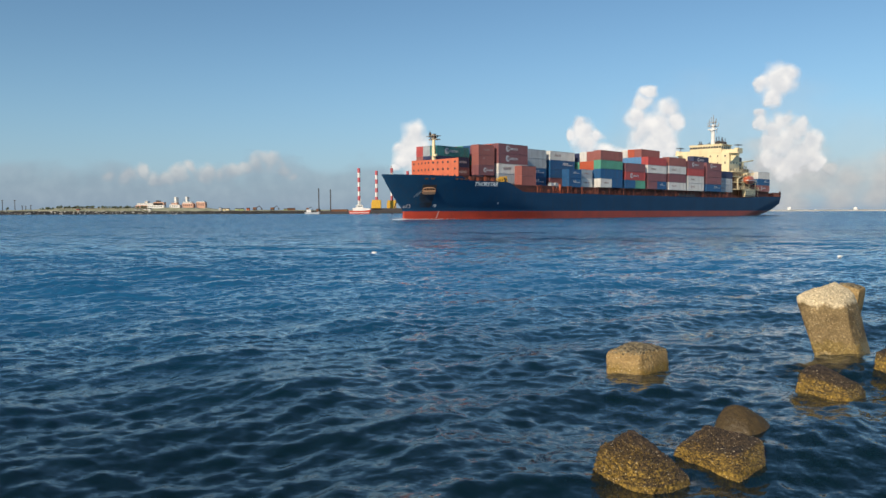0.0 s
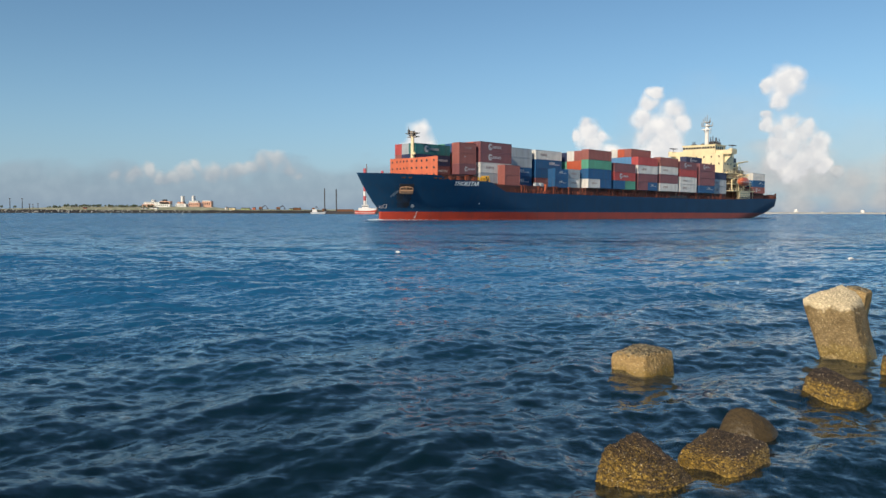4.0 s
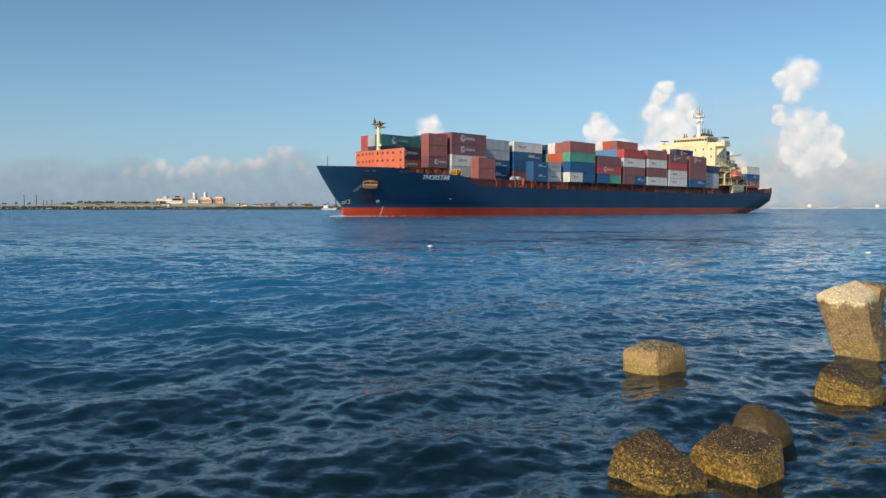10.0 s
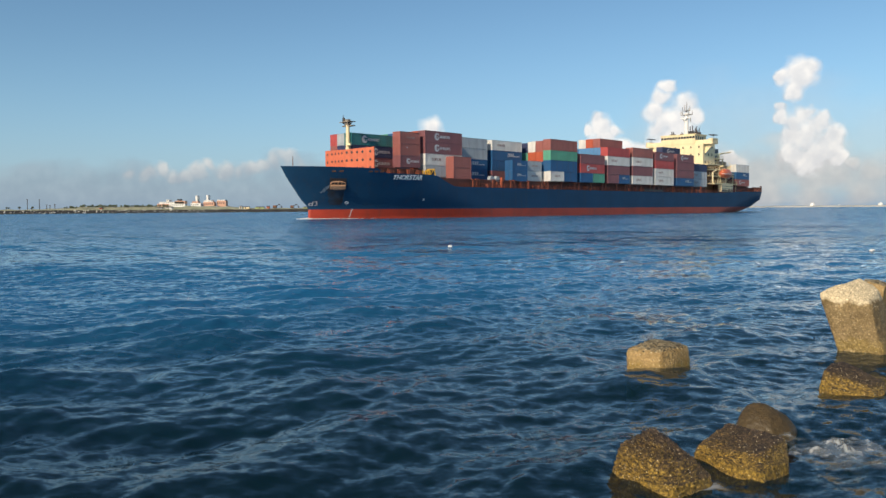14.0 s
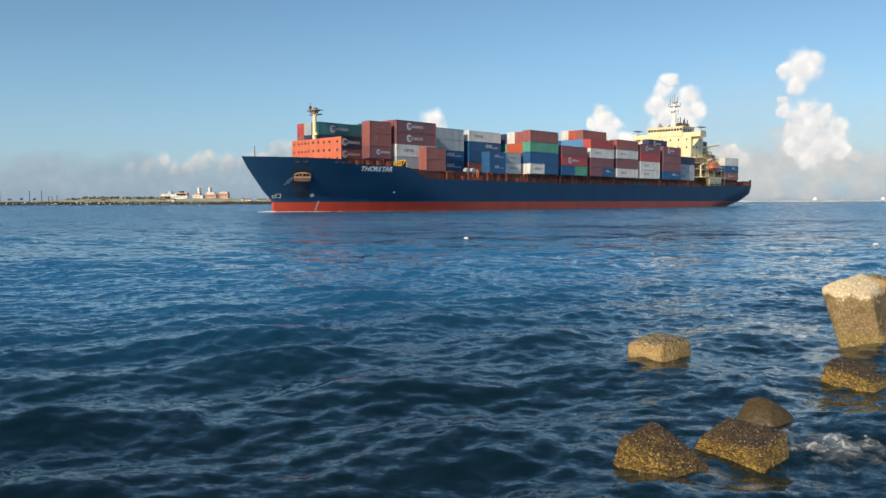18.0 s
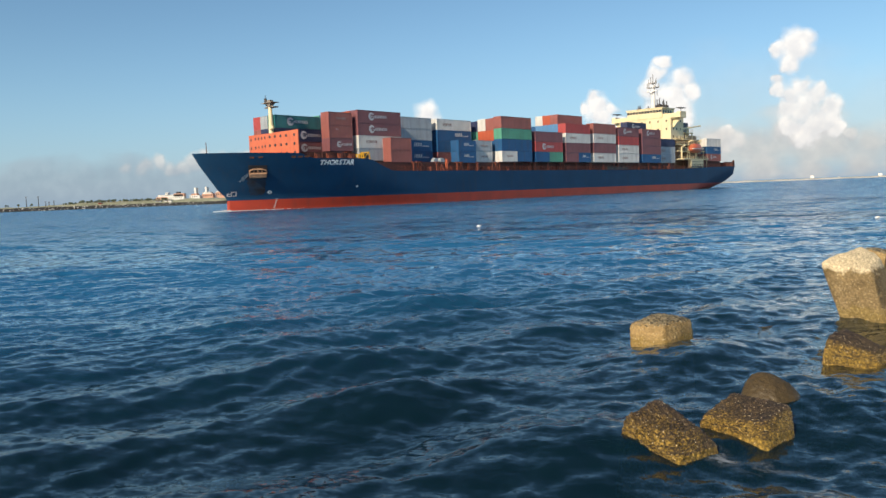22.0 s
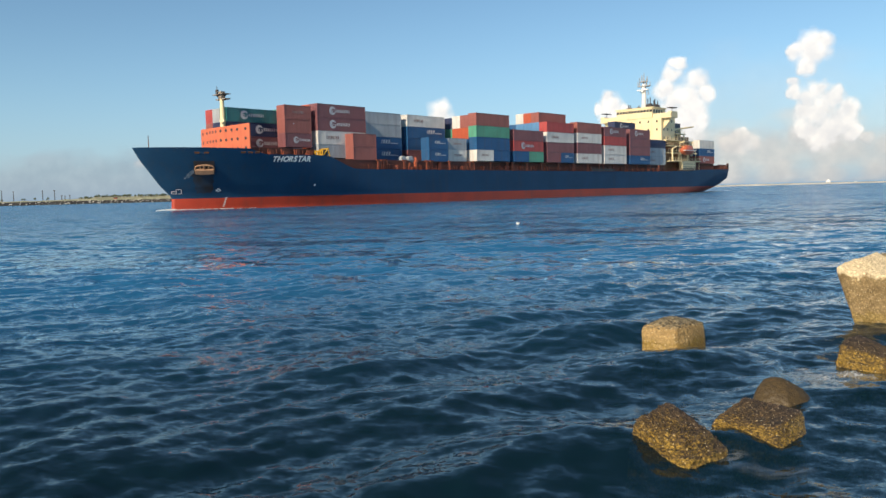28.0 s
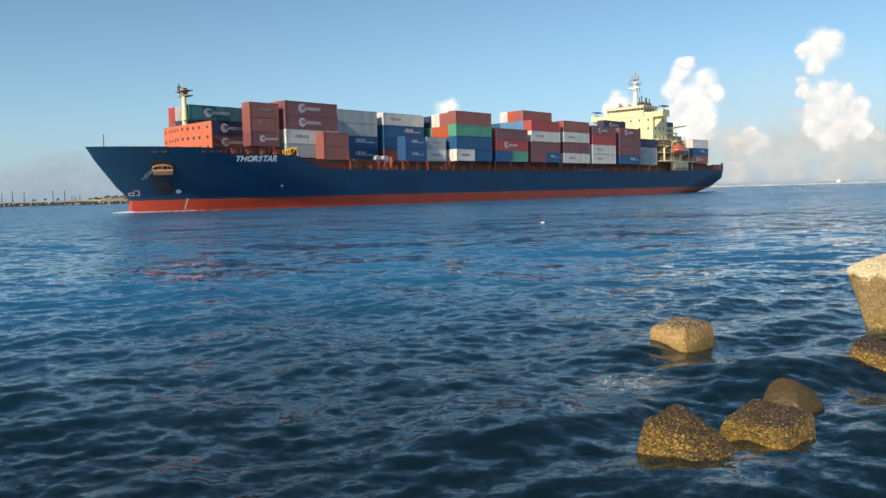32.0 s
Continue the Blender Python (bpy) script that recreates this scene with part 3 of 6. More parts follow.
# bare metal worn bright by the chain, forward of the anchor
bm = bmesh.new()
grid = [[bm.verts.new(on_hull(24.25 - 0.15 * i + 0.10 * j + 0.05 * math.sin(2.1 * j), 7.2 - 0.25 * j - 0.05 * i, 0.02).translation) for j in range(8)] for i in range(5)]
for i in range(4):
    for j in range(max(0, 2 - i), 7 - i // 2):
        bm.faces.new((grid[i][j], grid[i][j + 1], grid[i + 1][j + 1], grid[i + 1][j]))
bmesh.ops.delete(bm, geom=[v for v in bm.verts if not v.link_faces], context="VERTS")
part("chain_scuff", bm, surface("scuffed_paint", (0.19, 0.23, 0.28, 1), (0.03, 0.09, 0.16, 1), 1.6, 1.0, 0.6), ship, "pale scuffed paint beside the anchor")
# anchor in its pocket: a dark plate stands for the recess's shade
pocket = part("anchor_pocket", prism(bmesh.new(), [(-1.75, 0.9), (1.8, 0.9), (1.7, -1.45), (-1.7, -1.5)], -0.5, 0.03), M["dark"], ship, "dark plate painted for the shade in the anchor pocket")
pocket.matrix_basis = on_hull(22.6, 7.2) @ Matrix.Rotation(radians(90), 4, "X")
bm = bmesh.new()
box(bm, -1.85, 1.85, -1.15, 0.0, 0.1, 0.75, 0.18)
box(bm, -1.2, 1.2, -1.35, -1.0, 0.1, 0.6, 0.1)
arc = [(-1.85, -0.1), (-1.7, 0.55), (-1.1, 0.85), (0, 0.95), (1.1, 0.85), (1.7, 0.55), (1.85, -0.1)]
for (x0, z0), (x1, z1) in zip(arc, arc[1:]):
    tube(bm, (x0, z0, 0.35), (x1, z1, 0.35), 0.17, n=8)
for x in (-0.85, 0.0, 0.85):
    tube(bm, (x, -0.1, 0.32), (x, 0.85, 0.32), 0.15 if x else 0.24, n=8)
anchor = part("anchor", bm, surface("anchor_rust", (0.42, 0.25, 0.15, 1), (0.24, 0.12, 0.07, 1), 1.0), ship, "rusty anchor housed in the bow")
anchor.matrix_basis = on_hull(22.6, 7.2) @ Matrix.Scale(0.85, 4)


def lettering(name, text, size, m, material, parent, label="", italic=0.25):
    cu = bpy.data.curves.new(name, "FONT")
    cu.body, cu.size, cu.extrude, cu.shear = text, size, 0.012, italic
    cu.offset = 0.045
    ob = new(name, cu)
    dep = bpy.context.evaluated_depsgraph_get()
    me = bpy.data.meshes.new_from_object(ob.evaluated_get(dep))
    bpy.data.objects.remove(ob)
    me.materials.append(material)
    return shared(name, me, parent, m, label)


x = 12.5
for i, ch in enumerate("THORSTAR"):
    lettering("name_letter", ch, 1.42, on_hull(x, 8.25, 0.07), M["letter"], ship, "white painted letter of the ship's name" if i == 0 else "")
    x -= {"T": 0.87, "H": 1.04, "O": 1.09, "R": 0.96, "S": 0.80, "A": 0.99}[ch]

# draught marks and symbols: plain bars and rings
bm = bmesh.new()
for k in range(9):
    box(bm, 0.0 + 0.1 * k, 0.28 + 0.1 * k, -1.4 + 0.32 * k, -1.22 + 0.32 * k, 0.0, 0.02)
marks = part("draught_mark", bm, M["mark_white"], ship, "faded white draught marks near the bow")
marks.matrix_basis = on_hull(18.2, 1.75, 0.015)
for x, z in ((19.3, 3.35), (3.0, 4.0)):
    bm = bmesh.new()
    bmesh.ops.create_circle(bm, cap_ends=True, segments=20, radius=0.42 if z < 3.5 else 0.2)
    sign = part("hull_symbol", bm, M["letter"], ship)
    sign.matrix_basis = on_hull(x, z, 0.02)
    if z < 3.5:
        for turn in (45, 135):
            shared("cross_bar", mesh_of(boxes((-0.4, 0.4, -0.05, 0.05, 0.0, 0.012)), "cross_bar", M["hull_blue"]), sign, pose(0, 0, 0.004 + turn * 1e-4, 0, 0, turn))
bm = boxes((-1.0, -0.86, -0.4, 0.1, 0, 0.02), (-0.86, -0.1, -0.45, -0.33, 0, 0.02), (-0.86, -0.1, 0.02, 0.14, 0, 0.02), (-0.2, -0.08, -0.33, 0.5, 0, 0.02), (-0.08, 0.75, 0.42, 0.54, 0, 0.02), (0.62, 0.75, -0.42, 0.42, 0, 0.02), (0.15, 0.62, -0.45, -0.33, 0, 0.02))
part("bulb_symbol", bm, M["mark_white"], ship).matrix_basis = on_hull(25.3, 3.2, 0.02)
# fairleads in the bulwark
for x in (24.5, 23.2, 17.8, 16.6, 15.4):
    part("fairlead", boxes((-0.4, 0.4, -0.16, 0.16, -0.1, 0.06)), M["rust"], ship).matrix_basis = on_hull(x, 9.75)

# winch and mooring gear at the break of the forecastle
bm = bmesh.new()
box(bm, -1.0, 1.2, 8.6, 11.2, 9.0, 9.25)
for y in (8.8, 9.6, 10.3, 11.0):
    tube(bm, (-0.8, y, 9.2), (-0.5, y, 10.9), 0.13, n=6)
    tube(bm, (-0.5, y, 10.9), (0.9, y, 9.3), 0.11, n=6)
    tube(bm, (0.9, y, 9.2), (0.9, y, 10.5), 0.13, n=6)
for z, x in ((10.8, -0.5), (10.4, 0.9), (9.6, 0.9)):
    tube(bm, (x, 8.7, z), (x, 11.1, z), 0.1, n=6)
gear = part("winch", bm, M["yellow"], ship, "yellow framed mooring winch")
bm = bmesh.new()
tube(bm, (0.1, 9.0, 10.0), (0.1, 11.0, 10.0), 0.6, n=14)
part("drum", bm, M["dark"], gear)

# ---- superstructure ----
# brown that has the shade under the deck levels put into the colour
M["casing"] = surface("shade_brown", (0.30, 0.18, 0.10, 1), (0.22, 0.13, 0.08, 1), 0.4, 0.8, 0.6)
part("lower_house", boxes((-150.0, -138.0, -8.2, 8.2, 6.7, 17.2)), M["casing"], ship, "lower deckhouse with its shade painted in as brown")
house = part("superstructure", boxes((-147.4, -137.9, -9.6, 9.6, 17.2, 24.6), (-138.6, -137.9, -9.6, 9.6, 9.0, 17.2)), M["cream"], ship, "cream accommodation block with the wheelhouse on top")
part("wheelhouse", boxes((-146.8, -137.7, -6.5, 6.5, 24.6, 27.8), (-147.0, -137.5, -6.9, 6.9, 27.8, 28.1)), M["cream"], house)
part("bridge_wing", boxes((-142.5, -138.2, 6.5, 12.9, 24.2, 24.6), (-138.5, -138.2, 6.5, 12.9, 24.6, 25.8), (-142.5, -138.2, 12.6, 12.9, 24.6, 25.9), (-142.5, -142.2, 6.5, 12.9, 24.6, 25.8), (-142.3, -138.4, 11.6, 12.9, 25.6, 26.2)), M["cream"], house)
part("bridge_wing", boxes((-142.5, -138.2, -12.9, -6.5, 24.2, 24.6), (-138.5, -138.2, -12.9, -6.5, 24.6, 25.8), (-142.5, -138.2, -12.9, -12.6, 24.6, 25.9), (-142.3, -138.4, -12.9, -11.6, 25.6, 26.2)), M["cream"], house)
for y in (9.6, -9.6):
    s = 1 if y > 0 else -1
    bm = bmesh.new()
    vs = [(-139.5, y, 21.0), (-139.5, y + s * 3.0, 24.2), (-139.5, y, 24.2)]
    a = [bm.verts.new(v) for v in vs]
    b = [bm.verts.new((v[0] - 0.3, v[1], v[2])) for v in vs]
    bm.faces.new(a), bm.faces.new(list(reversed(b)))
    for i in range(3):
        bm.faces.new((a[i], a[(i + 1) % 3], b[(i + 1) % 3], b[i]))
    bmesh.ops.recalc_face_normals(bm, faces=bm.faces)
    part("wing_bracket", bm, M["cream"], house)
for i in range(12):
    y = -6.0 + i * 1.09
    part("wheelhouse_window", boxes((-137.72, -137.66, y - 0.44, y + 0.44, 26.5, 27.3)), M["glass"], house)
for i in range(4):
    x = -139.0 - i * 1.7
    part("wheelhouse_window", boxes((x - 0.55, x + 0.55, 6.48, 6.53, 26.2, 27.3)), M["glass"], house)
for k in range(5):
    z = 12.2 + k * 2.7
    for x in (-139.6, -142.2, -145.0):
        if z < 17.4:
            continue
        part("porthole", boxes((x - 0.28, x + 0.28, 9.58, 9.63, z, z + 0.8)), M["glass"], house)
    for y in (-7, -4, -1, 2, 5, 8):
        if z > 19:
            part("porthole", boxes((-137.93, -137.87, y - 0.25, y + 0.25, z, z + 0.7)), M["glass"], house)
# decks behind the house, boats, funnel
for k, (z, xe, y) in enumerate(((10.2, -162, 11.8), (13.0, -160, 11.5), (15.2, -158, 11.2), (17.0, -158, 11.0), (19.4, -154, 10.2))):
    x_fore = -139.0 if z < 18 else -147.4
    part("deck_level", boxes((xe, x_fore, -y, y, z, z + 0.25)), M["cream"], house)
    bm = bmesh.new()
    xx = x_fore - 0.2
    while xx > xe:
        tube(bm, (xx, y - 0.1, z + 0.25), (xx, y - 0.1, z + 1.3), 0.04, n=5)
        xx -= 1.4
    for h in (0.8, 1.3):
        tube(bm, (x_fore, y - 0.1, z + h), (xe, y - 0.1, z + h), 0.04, n=5)
    part("railing", bm, M["cream"], house)
    for xx in (-148.5, -153, xe + 0.5):
        part("pillar", tube(bmesh.new(), (xx, y - 0.3, z - 2.7), (xx, y - 0.3, z), 0.14, n=8), M["cream"], house)
part("engine_casing", boxes((-162, -147.4, -7.5, 7.5, 6.7, 19.0), (-160, -150, 7.5, 9.0, 6.7, 16.0)), M["casing"], ship, "brown-cream engine casing behind the house")
part("boat_deck_house", boxes((-156.6, -146.8, 11.3, 12.5, 7.5, 10.2), (-161, -141, 11.0, 12.6, 10.3, 10.55)), M["cream"], ship, "cream deck house under the lifeboat")
part("side_ladder", boxes((-156.4, -147.0, 12.5, 12.62, 7.7, 8.0), (-156.4, -147.0, 12.5, 12.62, 8.5, 8.62), (-156.4, -147.0, 12.5, 12.62, 9.4, 9.52)), M["dark"], ship)
bm = bmesh.new()
tube(bm, (-141.5, 11.6, 10.4), (-141.5, 11.6, 14.4), 0.28)
tube(bm, (-141.5, 11.6, 14.4), (-143.5, 11.9, 15.0), 0.2)
part("store_davit", bm, M["cream"], ship, "cream post davit beside the house")
funnel = part("funnel", boxes((-163, -155, -4.0, 4.0, 18.5, 24.0)), surface("funnel_navy", (0.03, 0.05, 0.09, 1), (0.05, 0.06, 0.08, 1), 0.4), ship, "dark blue funnel")
bm = bmesh.new()
for y in (-1.5, 0.2, 1.8):
    tube(bm, (-159, y, 24.0), (-159.4, y, 25.5), 0.4, n=10)
part("exhaust_pipe", bm, M["dark"], funnel)
# provision crane
bm = bmesh.new()
tube(bm, (-153.0, 8.5, 18.8), (-153.0, 8.5, 21.5), 0.45)
tube(bm, (-149.0, 8.5, 21.0), (-163.5, 8.5, 22.6), 0.38, 0.22)
part("provision_crane", bm, M["cream"], ship, "cream provision crane with a level boom")
# lifeboat and davits
bm = bmesh.new()
bmesh.ops.create_uvsphere(bm, u_segments=20, v_segments=12, radius=1.0)
for v in bm.verts:
    c = v.co
    c.x = math.copysign(abs(c.x) ** 0.72, c.x) * 4.3
    c.y *= 1.45
    c.z = c.z * (1.45 if c.z < 0 else 1.25) + (0.55 if c.z > 0.55 and abs(c.x) < 2.4 else 0)
boat = part("lifeboat", bm, M["lifeboat"], ship, "orange enclosed lifeboat hung in davits", smooth=True)
boat.matrix_basis = pose(-151.6, 11.8, 13.95)
part("rubbing_strake", boxes((-4.0, 4.0, -1.5, 1.5, -0.12, 0.06)), M["white"], boat)
for xx in (-148.2, -155.0):
    bm = bmesh.new()
    tube(bm, (xx, 10.4, 10.4), (xx, 11.0, 16.4), 0.22)
    tube(bm, (xx, 11.0, 16.4), (xx, 12.6, 16.8), 0.18)
    tube(bm, (xx, 12.2, 16.7), (xx, 12.2, 14.6), 0.04, n=5)
    part("davit", bm, M["cream"], ship)
# main mast on the wheelhouse roof, radar and aerials
bm = bmesh.new()
tube(bm, (-144.5, 0, 28.0), (-144.5, 0, 36.6), 0.85, 0.62, 12)
mm = part("main_mast", bm, M["white"], ship, "white radar mast on the wheelhouse roof")
bm = bmesh.new()
tube(bm, (-144.5, 0, 36.2), (-144.5, 0, 40.4), 0.22, 0.10)
for z, w in ((35.9, 2.3), (37.4, 1.3)):
    tube(bm, (-144.5, -w, z), (-144.5, w, z), 0.14)
    box(bm, -145.4, -143.6, -w * 0.7, w * 0.7, z - 0.2, z)
for y, z0, z1 in ((-2.2, 35.9, 37.6), (2.2, 35.9, 37.2), (1.2, 37.4, 39.0), (-1.1, 33.6, 35.0), (1.5, 33.0, 34.4), (-0.8, 37.4, 39.6), (0.9, 36, 38.2), (-1.6, 36, 38.8)):
    tube(bm, (-144.5, y, z0), (-144.5, y, z1), 0.16, 0.1)
part("yardarm", bm, surface("grey_steel", (0.35, 0.34, 0.32, 1), None, 1.0), mm)
bm = boxes((-144.2, -143.4, -1.9, 1.9, 34.4, 34.75), (-144.6, -143.2, -0.4, 0.4, 33.9, 34.4))
part("radar_scanner", bm, M["white"], mm)
for x, y, h in ((-143, 2.2, 3.4), (-142, 3.6, 3.6), (-146, 2.8, 3.0), (-143.5, 4.4, 3.2), (-144, 5.2, 2.6), (-145.5, 3.6, 1.8), (-141, 5.8, 1.6), (-140.5, -3, 1.6), (-143, -5, 2.0), (-139, 1, 1.0)):
    bm = bmesh.new()
    tube(bm, (x, y, 28.0), (x, y, 28.0 + h), 0.16)
    box(bm, x - 0.5, x + 0.5, y - 0.5, y + 0.5, 28.0, 28.0 + h * 0.45)
    part("aerial", bm, M["dark"], ship)
for y in (12.0, -12.0):
    bm = bmesh.new()
    tube(bm, (-140.5, y, 26.2), (-140.5, y, 27.3), 0.08)
    box(bm, -142.4, -138.6, y - 0.9, y + 0.9, 27.3, 27.5)
    part("wing_awning", bm, M["dark"], house)
# stern
part("stern_bulwark", boxes((-187.6, -187.3, -11.0, 11.0, 7.6, 9.6)), M["deck"], ship)
for x, y in ((-187, 10.9), (-183, 11.3), (-179.5, 11.6), (-187, -10.9)):
    part("mooring_post", boxes((x - 0.35, x + 0.35, y - 0.3, y + 0.3, 7.7, 10.2 if x < -186 else 9.2)), M["deck"], ship)
part("mooring_rail", boxes((-187, -178, 11.0, 11.3, 9.3, 9.6)), M["deck"], ship)
part("stern_house", boxes((-178, -163, -9.5, 9.5, 7.4, 9.9)), M["deck"], ship)

# ---- containers: each a thing that rides on the ship ----
RIDERS = []  # (thing, its pose on the ship)
BOX_MESH, MARK_MESH = {}, {}


def container_mesh(color, length, height):
    key = (color, length, height)
    if key in BOX_MESH:
        return BOX_MESH[key]
    bm = bmesh.new()
    L, Wd = length, 2.44
    for x0, x1 in ((0, 0.16), (L - 0.16, L)):  # corner posts
        for y0, y1 in ((-Wd, -Wd + 0.16), (-0.16, 0)):
            box(bm, -x1, -x0, y0, y1, 0.0, height)
    for z0, z1 in ((0.0, 0.16), (height - 0.11, height - 0.01)):  # rails
        for y0, y1 in ((-Wd + 0.01, -Wd + 0.09), (-0.09, -0.01)):
            box(bm, -L + 0.16, -0.16, y0, y1, z0, z1)
        for x0, x1 in ((-0.09, -0.01), (-L + 0.01, -L + 0.09)):
            box(bm, x0, x1, -Wd + 0.16, -0.16, z0, z1)
    # corrugated walls
    n = int(round((L - 0.32) / 0.30))
    for y, s in ((-0.03, -1), (-Wd + 0.03, 1)):
        prev = None
        for i in range(n + 1):
            for f, d in ((0.0, 0.0), (0.32, 0.0), (0.5, 0.045), (0.82, 0.045)):
                x = -0.16 - (L - 0.32) * min(1.0, (i + f) / n)
                a, b = bm.verts.new((x, y + s * d, 0.16)), bm.verts.new((x, y + s * d, height - 0.1))
                if prev:
                    bm.faces.new((prev[0], a, b, prev[1]) if s > 0 else (a, prev[0], prev[1], b))
                prev = (a, b)
                if i == n:
                    break
    for x in (-0.04, -L + 0.04):
        q = [bm.verts.new((x, y, z)) for y, z in ((-Wd + 0.16, 0.16), (-0.16, 0.16), (-0.16, height - 0.1), (-Wd + 0.16, height - 0.1))]
        bm.faces.new(q if x > -1 else list(reversed(q)))
    box(bm, -L + 0.05, -0.05, -Wd + 0.05, -0.05, height - 0.06, height - 0.03)
    box(bm, -L + 0.05, -0.05, -Wd + 0.05, -0.05, 0.05, 0.1)
    BOX_MESH[key] = mesh_of(bm, "shipping_container", M["box_" + color])
    return BOX_MESH[key]


def door_mesh(color, height):
    """Double doors with four locking bars."""
    key = ("door", color, height)
    if key not in BOX_MESH:
        bm = bmesh.new()
        for y0, y1 in ((-2.26, -1.235), (-1.205, -0.18)):
            box(bm, -0.02, 0.035, y0, y1, 0.18, height - 0.13)
        for y in (-1.95, -1.5, -0.94, -0.49):
            tube(bm, (0.06, y, 0.14), (0.06, y, height - 0.1), 0.025, n=6)
            box(bm, 0.03, 0.09, y - 0.16, y + 0.03, 0.95, 1.02)
        BOX_MESH[key] = mesh_of(bm, "door", M["box_" + color])
    return BOX_MESH[key]


def marking(kind, size):
    """Lines' markings as plain shapes: a ring with bars, a row of bars, a small block."""
    key = (kind, size)
    if key in MARK_MESH:
        return MARK_MESH[key]
    rnd = random.Random(kind + str(size))
    bm = bmesh.new()
    x = 0.0
    if kind in ("ring", "darkring"):
        n, r = 22, size * 0.55
        pts = []
        for i in range(n + 1):
            a = radians(25 + 325 * i / n)
            w = 0.14 + 0.24 * math.sin(math.pi * i / n)
            pts.append([bm.verts.new((-(r + k * math.cos(a)), 0, k * math.sin(a))) for k in (r, r - w * size)])
        for a, b in zip(pts, pts[1:]):
            bm.faces.new((a[0], b[0], b[1], a[1]))
        for dx, dz, w, h in ((0.0, 0.02, 0.30, 0.09), (0.10, -0.12, 0.09, 0.24), (0.42, -0.02, 0.34, 0.08)):  # the emblem's inner strokes
            a0, z0 = r + (dx - 0.15) * size, (dz - h / 2) * size
            bm.faces.new([bm.verts.new((-p, 0, q)) for p, q in ((a0, z0), (a0 + w * size, z0), (a0 + w * size, z0 + h * size), (a0, z0 + h * size))])
        x = 2 * r + 0.12 * size
    # lettering that cannot be read: a row of plain upright bars
    bars, h = {"ring": (8, 0.40), "darkring": (8, 0.40), "word": (4, 0.40), "small": (3, 0.5), "tall": (8, 0.40)}[kind]
    h *= size
    lean = 0.25 * h if kind == "word" else 0.0

    def bar(x0, x1, z0, z1):
        q = [bm.verts.new((-(a + lean * (b + h / 2) / h), 0, b)) for a, b in ((x0, z0), (x1, z0), (x1, z1), (x0, z1))]
        bm.faces.new(q)

    for i in range(bars):
        w = h * rnd.choice((0.3, 0.45, 0.6))
        bar(x, x + w, -h / 2, h / 2)
        x += w + 0.28 * h
    if kind == "word":
        for i in range(4):
            bar(x, x + 0.5 * h, -h / 2, -h / 2 + 0.3 * h)
            x += 0.7 * h
    for f in bm.faces:
        f.normal_update()
        if f.normal.y < 0:
            f.normal_flip()
    MARK_MESH[key] = mesh_of(bm, "marking", {"darkring": M["dark"], "tall": M["mark_red"] if size > 0.7 else M["mark_grey"]}.get(kind, M["mark_white"]))
    return MARK_MESH[key]


WORDS = {"maroon": "dark maroon", "brown": "red-brown", "red": "bright red", "orange": "orange-brown", "blue": "deep blue", "navy": "dark navy", "lightblue": "light blue", "green": "mint green", "teal": "dark teal", "white": "off-white", "grey": "pale grey", "cream": "cream"}


def container(color, length, height, x, y, z, mark="", end="door", place=""):
    """x: its fore end, y: its port face, z: its foot, on the ship."""
    size = "forty-foot" if length > 8 else "twenty-foot"
    c = new("shipping_container", container_mesh(color, length, height))
    words = {"": "with plain sides", "ring": "with a white ring emblem", "darkring": "with a dark ring emblem", "word": "with a white wordmark", "small": "with a small white mark", "tall": "with a grey wordmark"}[mark]
    tagged(c, f"{WORDS[color]} {size} container {words}", "container", group="containers on the ship")
    if end == "door":
        shared("door", door_mesh(color, height), c, pose(-0.02, 0, 0))
    if mark:
        s = {"ring": 1.5, "darkring": 1.5, "word": 2.1, "small": 0.55, "tall": 1.5}[mark]
        x0 = {"ring": -length * 0.24, "darkring": -length * 0.24, "word": -length * 0.5, "small": -length * 0.55, "tall": -length * 0.17, "aft": -length * 0.5}[place or mark]
        if length < 8:
            s, x0 = s * 0.75, -length * 0.3
        shared("marking", marking(mark, s), c, pose(x0, 0.012, height * {"small": 0.68, "word": 0.62}.get(mark, 0.52)))
    RIDERS.append((c, pose(x, y, z)))
    return c


def stack(x, Y, z, tiers, length=12.19):
    """A column of boxes; a tier is 'colour', 'colour+' (high cube), 'colour*mark', or two short boxes with '/'."""
    y = Y + CL
    for tier in tiers.split():
        halves = tier.split("/")
        top = 0
        for k, item in enumerate(halves):
            color, _, mark = item.partition("*")
            mark, _, place = mark.partition("@")
            high = 2.896 if color.endswith("+") else 2.591
            color = color.rstrip("+")
            L = 6.06 if len(halves) == 2 else length
            container(color, L, high - 0.015, x - k * 6.13, y, z, mark, place=place)
            top = max(top, high)
        z += top


PLAIN = ["maroon", "brown", "brown", "red", "blue", "grey", "white", "orange", "navy", "maroon", "green"]


def fill(x, Y_from, rows, z, count, seed, length=12.19):
    """The rows further inboard."""
    rnd = random.Random(seed)
    for r in range(rows):
        Y = Y_from - 2.5 * r
        n = count[r % len(count)] if isinstance(count, (list, tuple)) else count
        stack(x, Y, z, " ".join(rnd.choice(PLAIN) for _ in range(n)), length)


Z0 = 9.03
# forecastle stacks
stack(14.6, -12.0, 10.92, "maroon*ring@aft navy*ring@aft teal*ring")
stack(14.6, -14.5, 10.92, "navy navy grey")
stack(14.6, -17.0, 10.92, "red brown red")
stack(7.2, -4.4, 11.15, "maroon*ring brown*small brown*tall", 6.06)
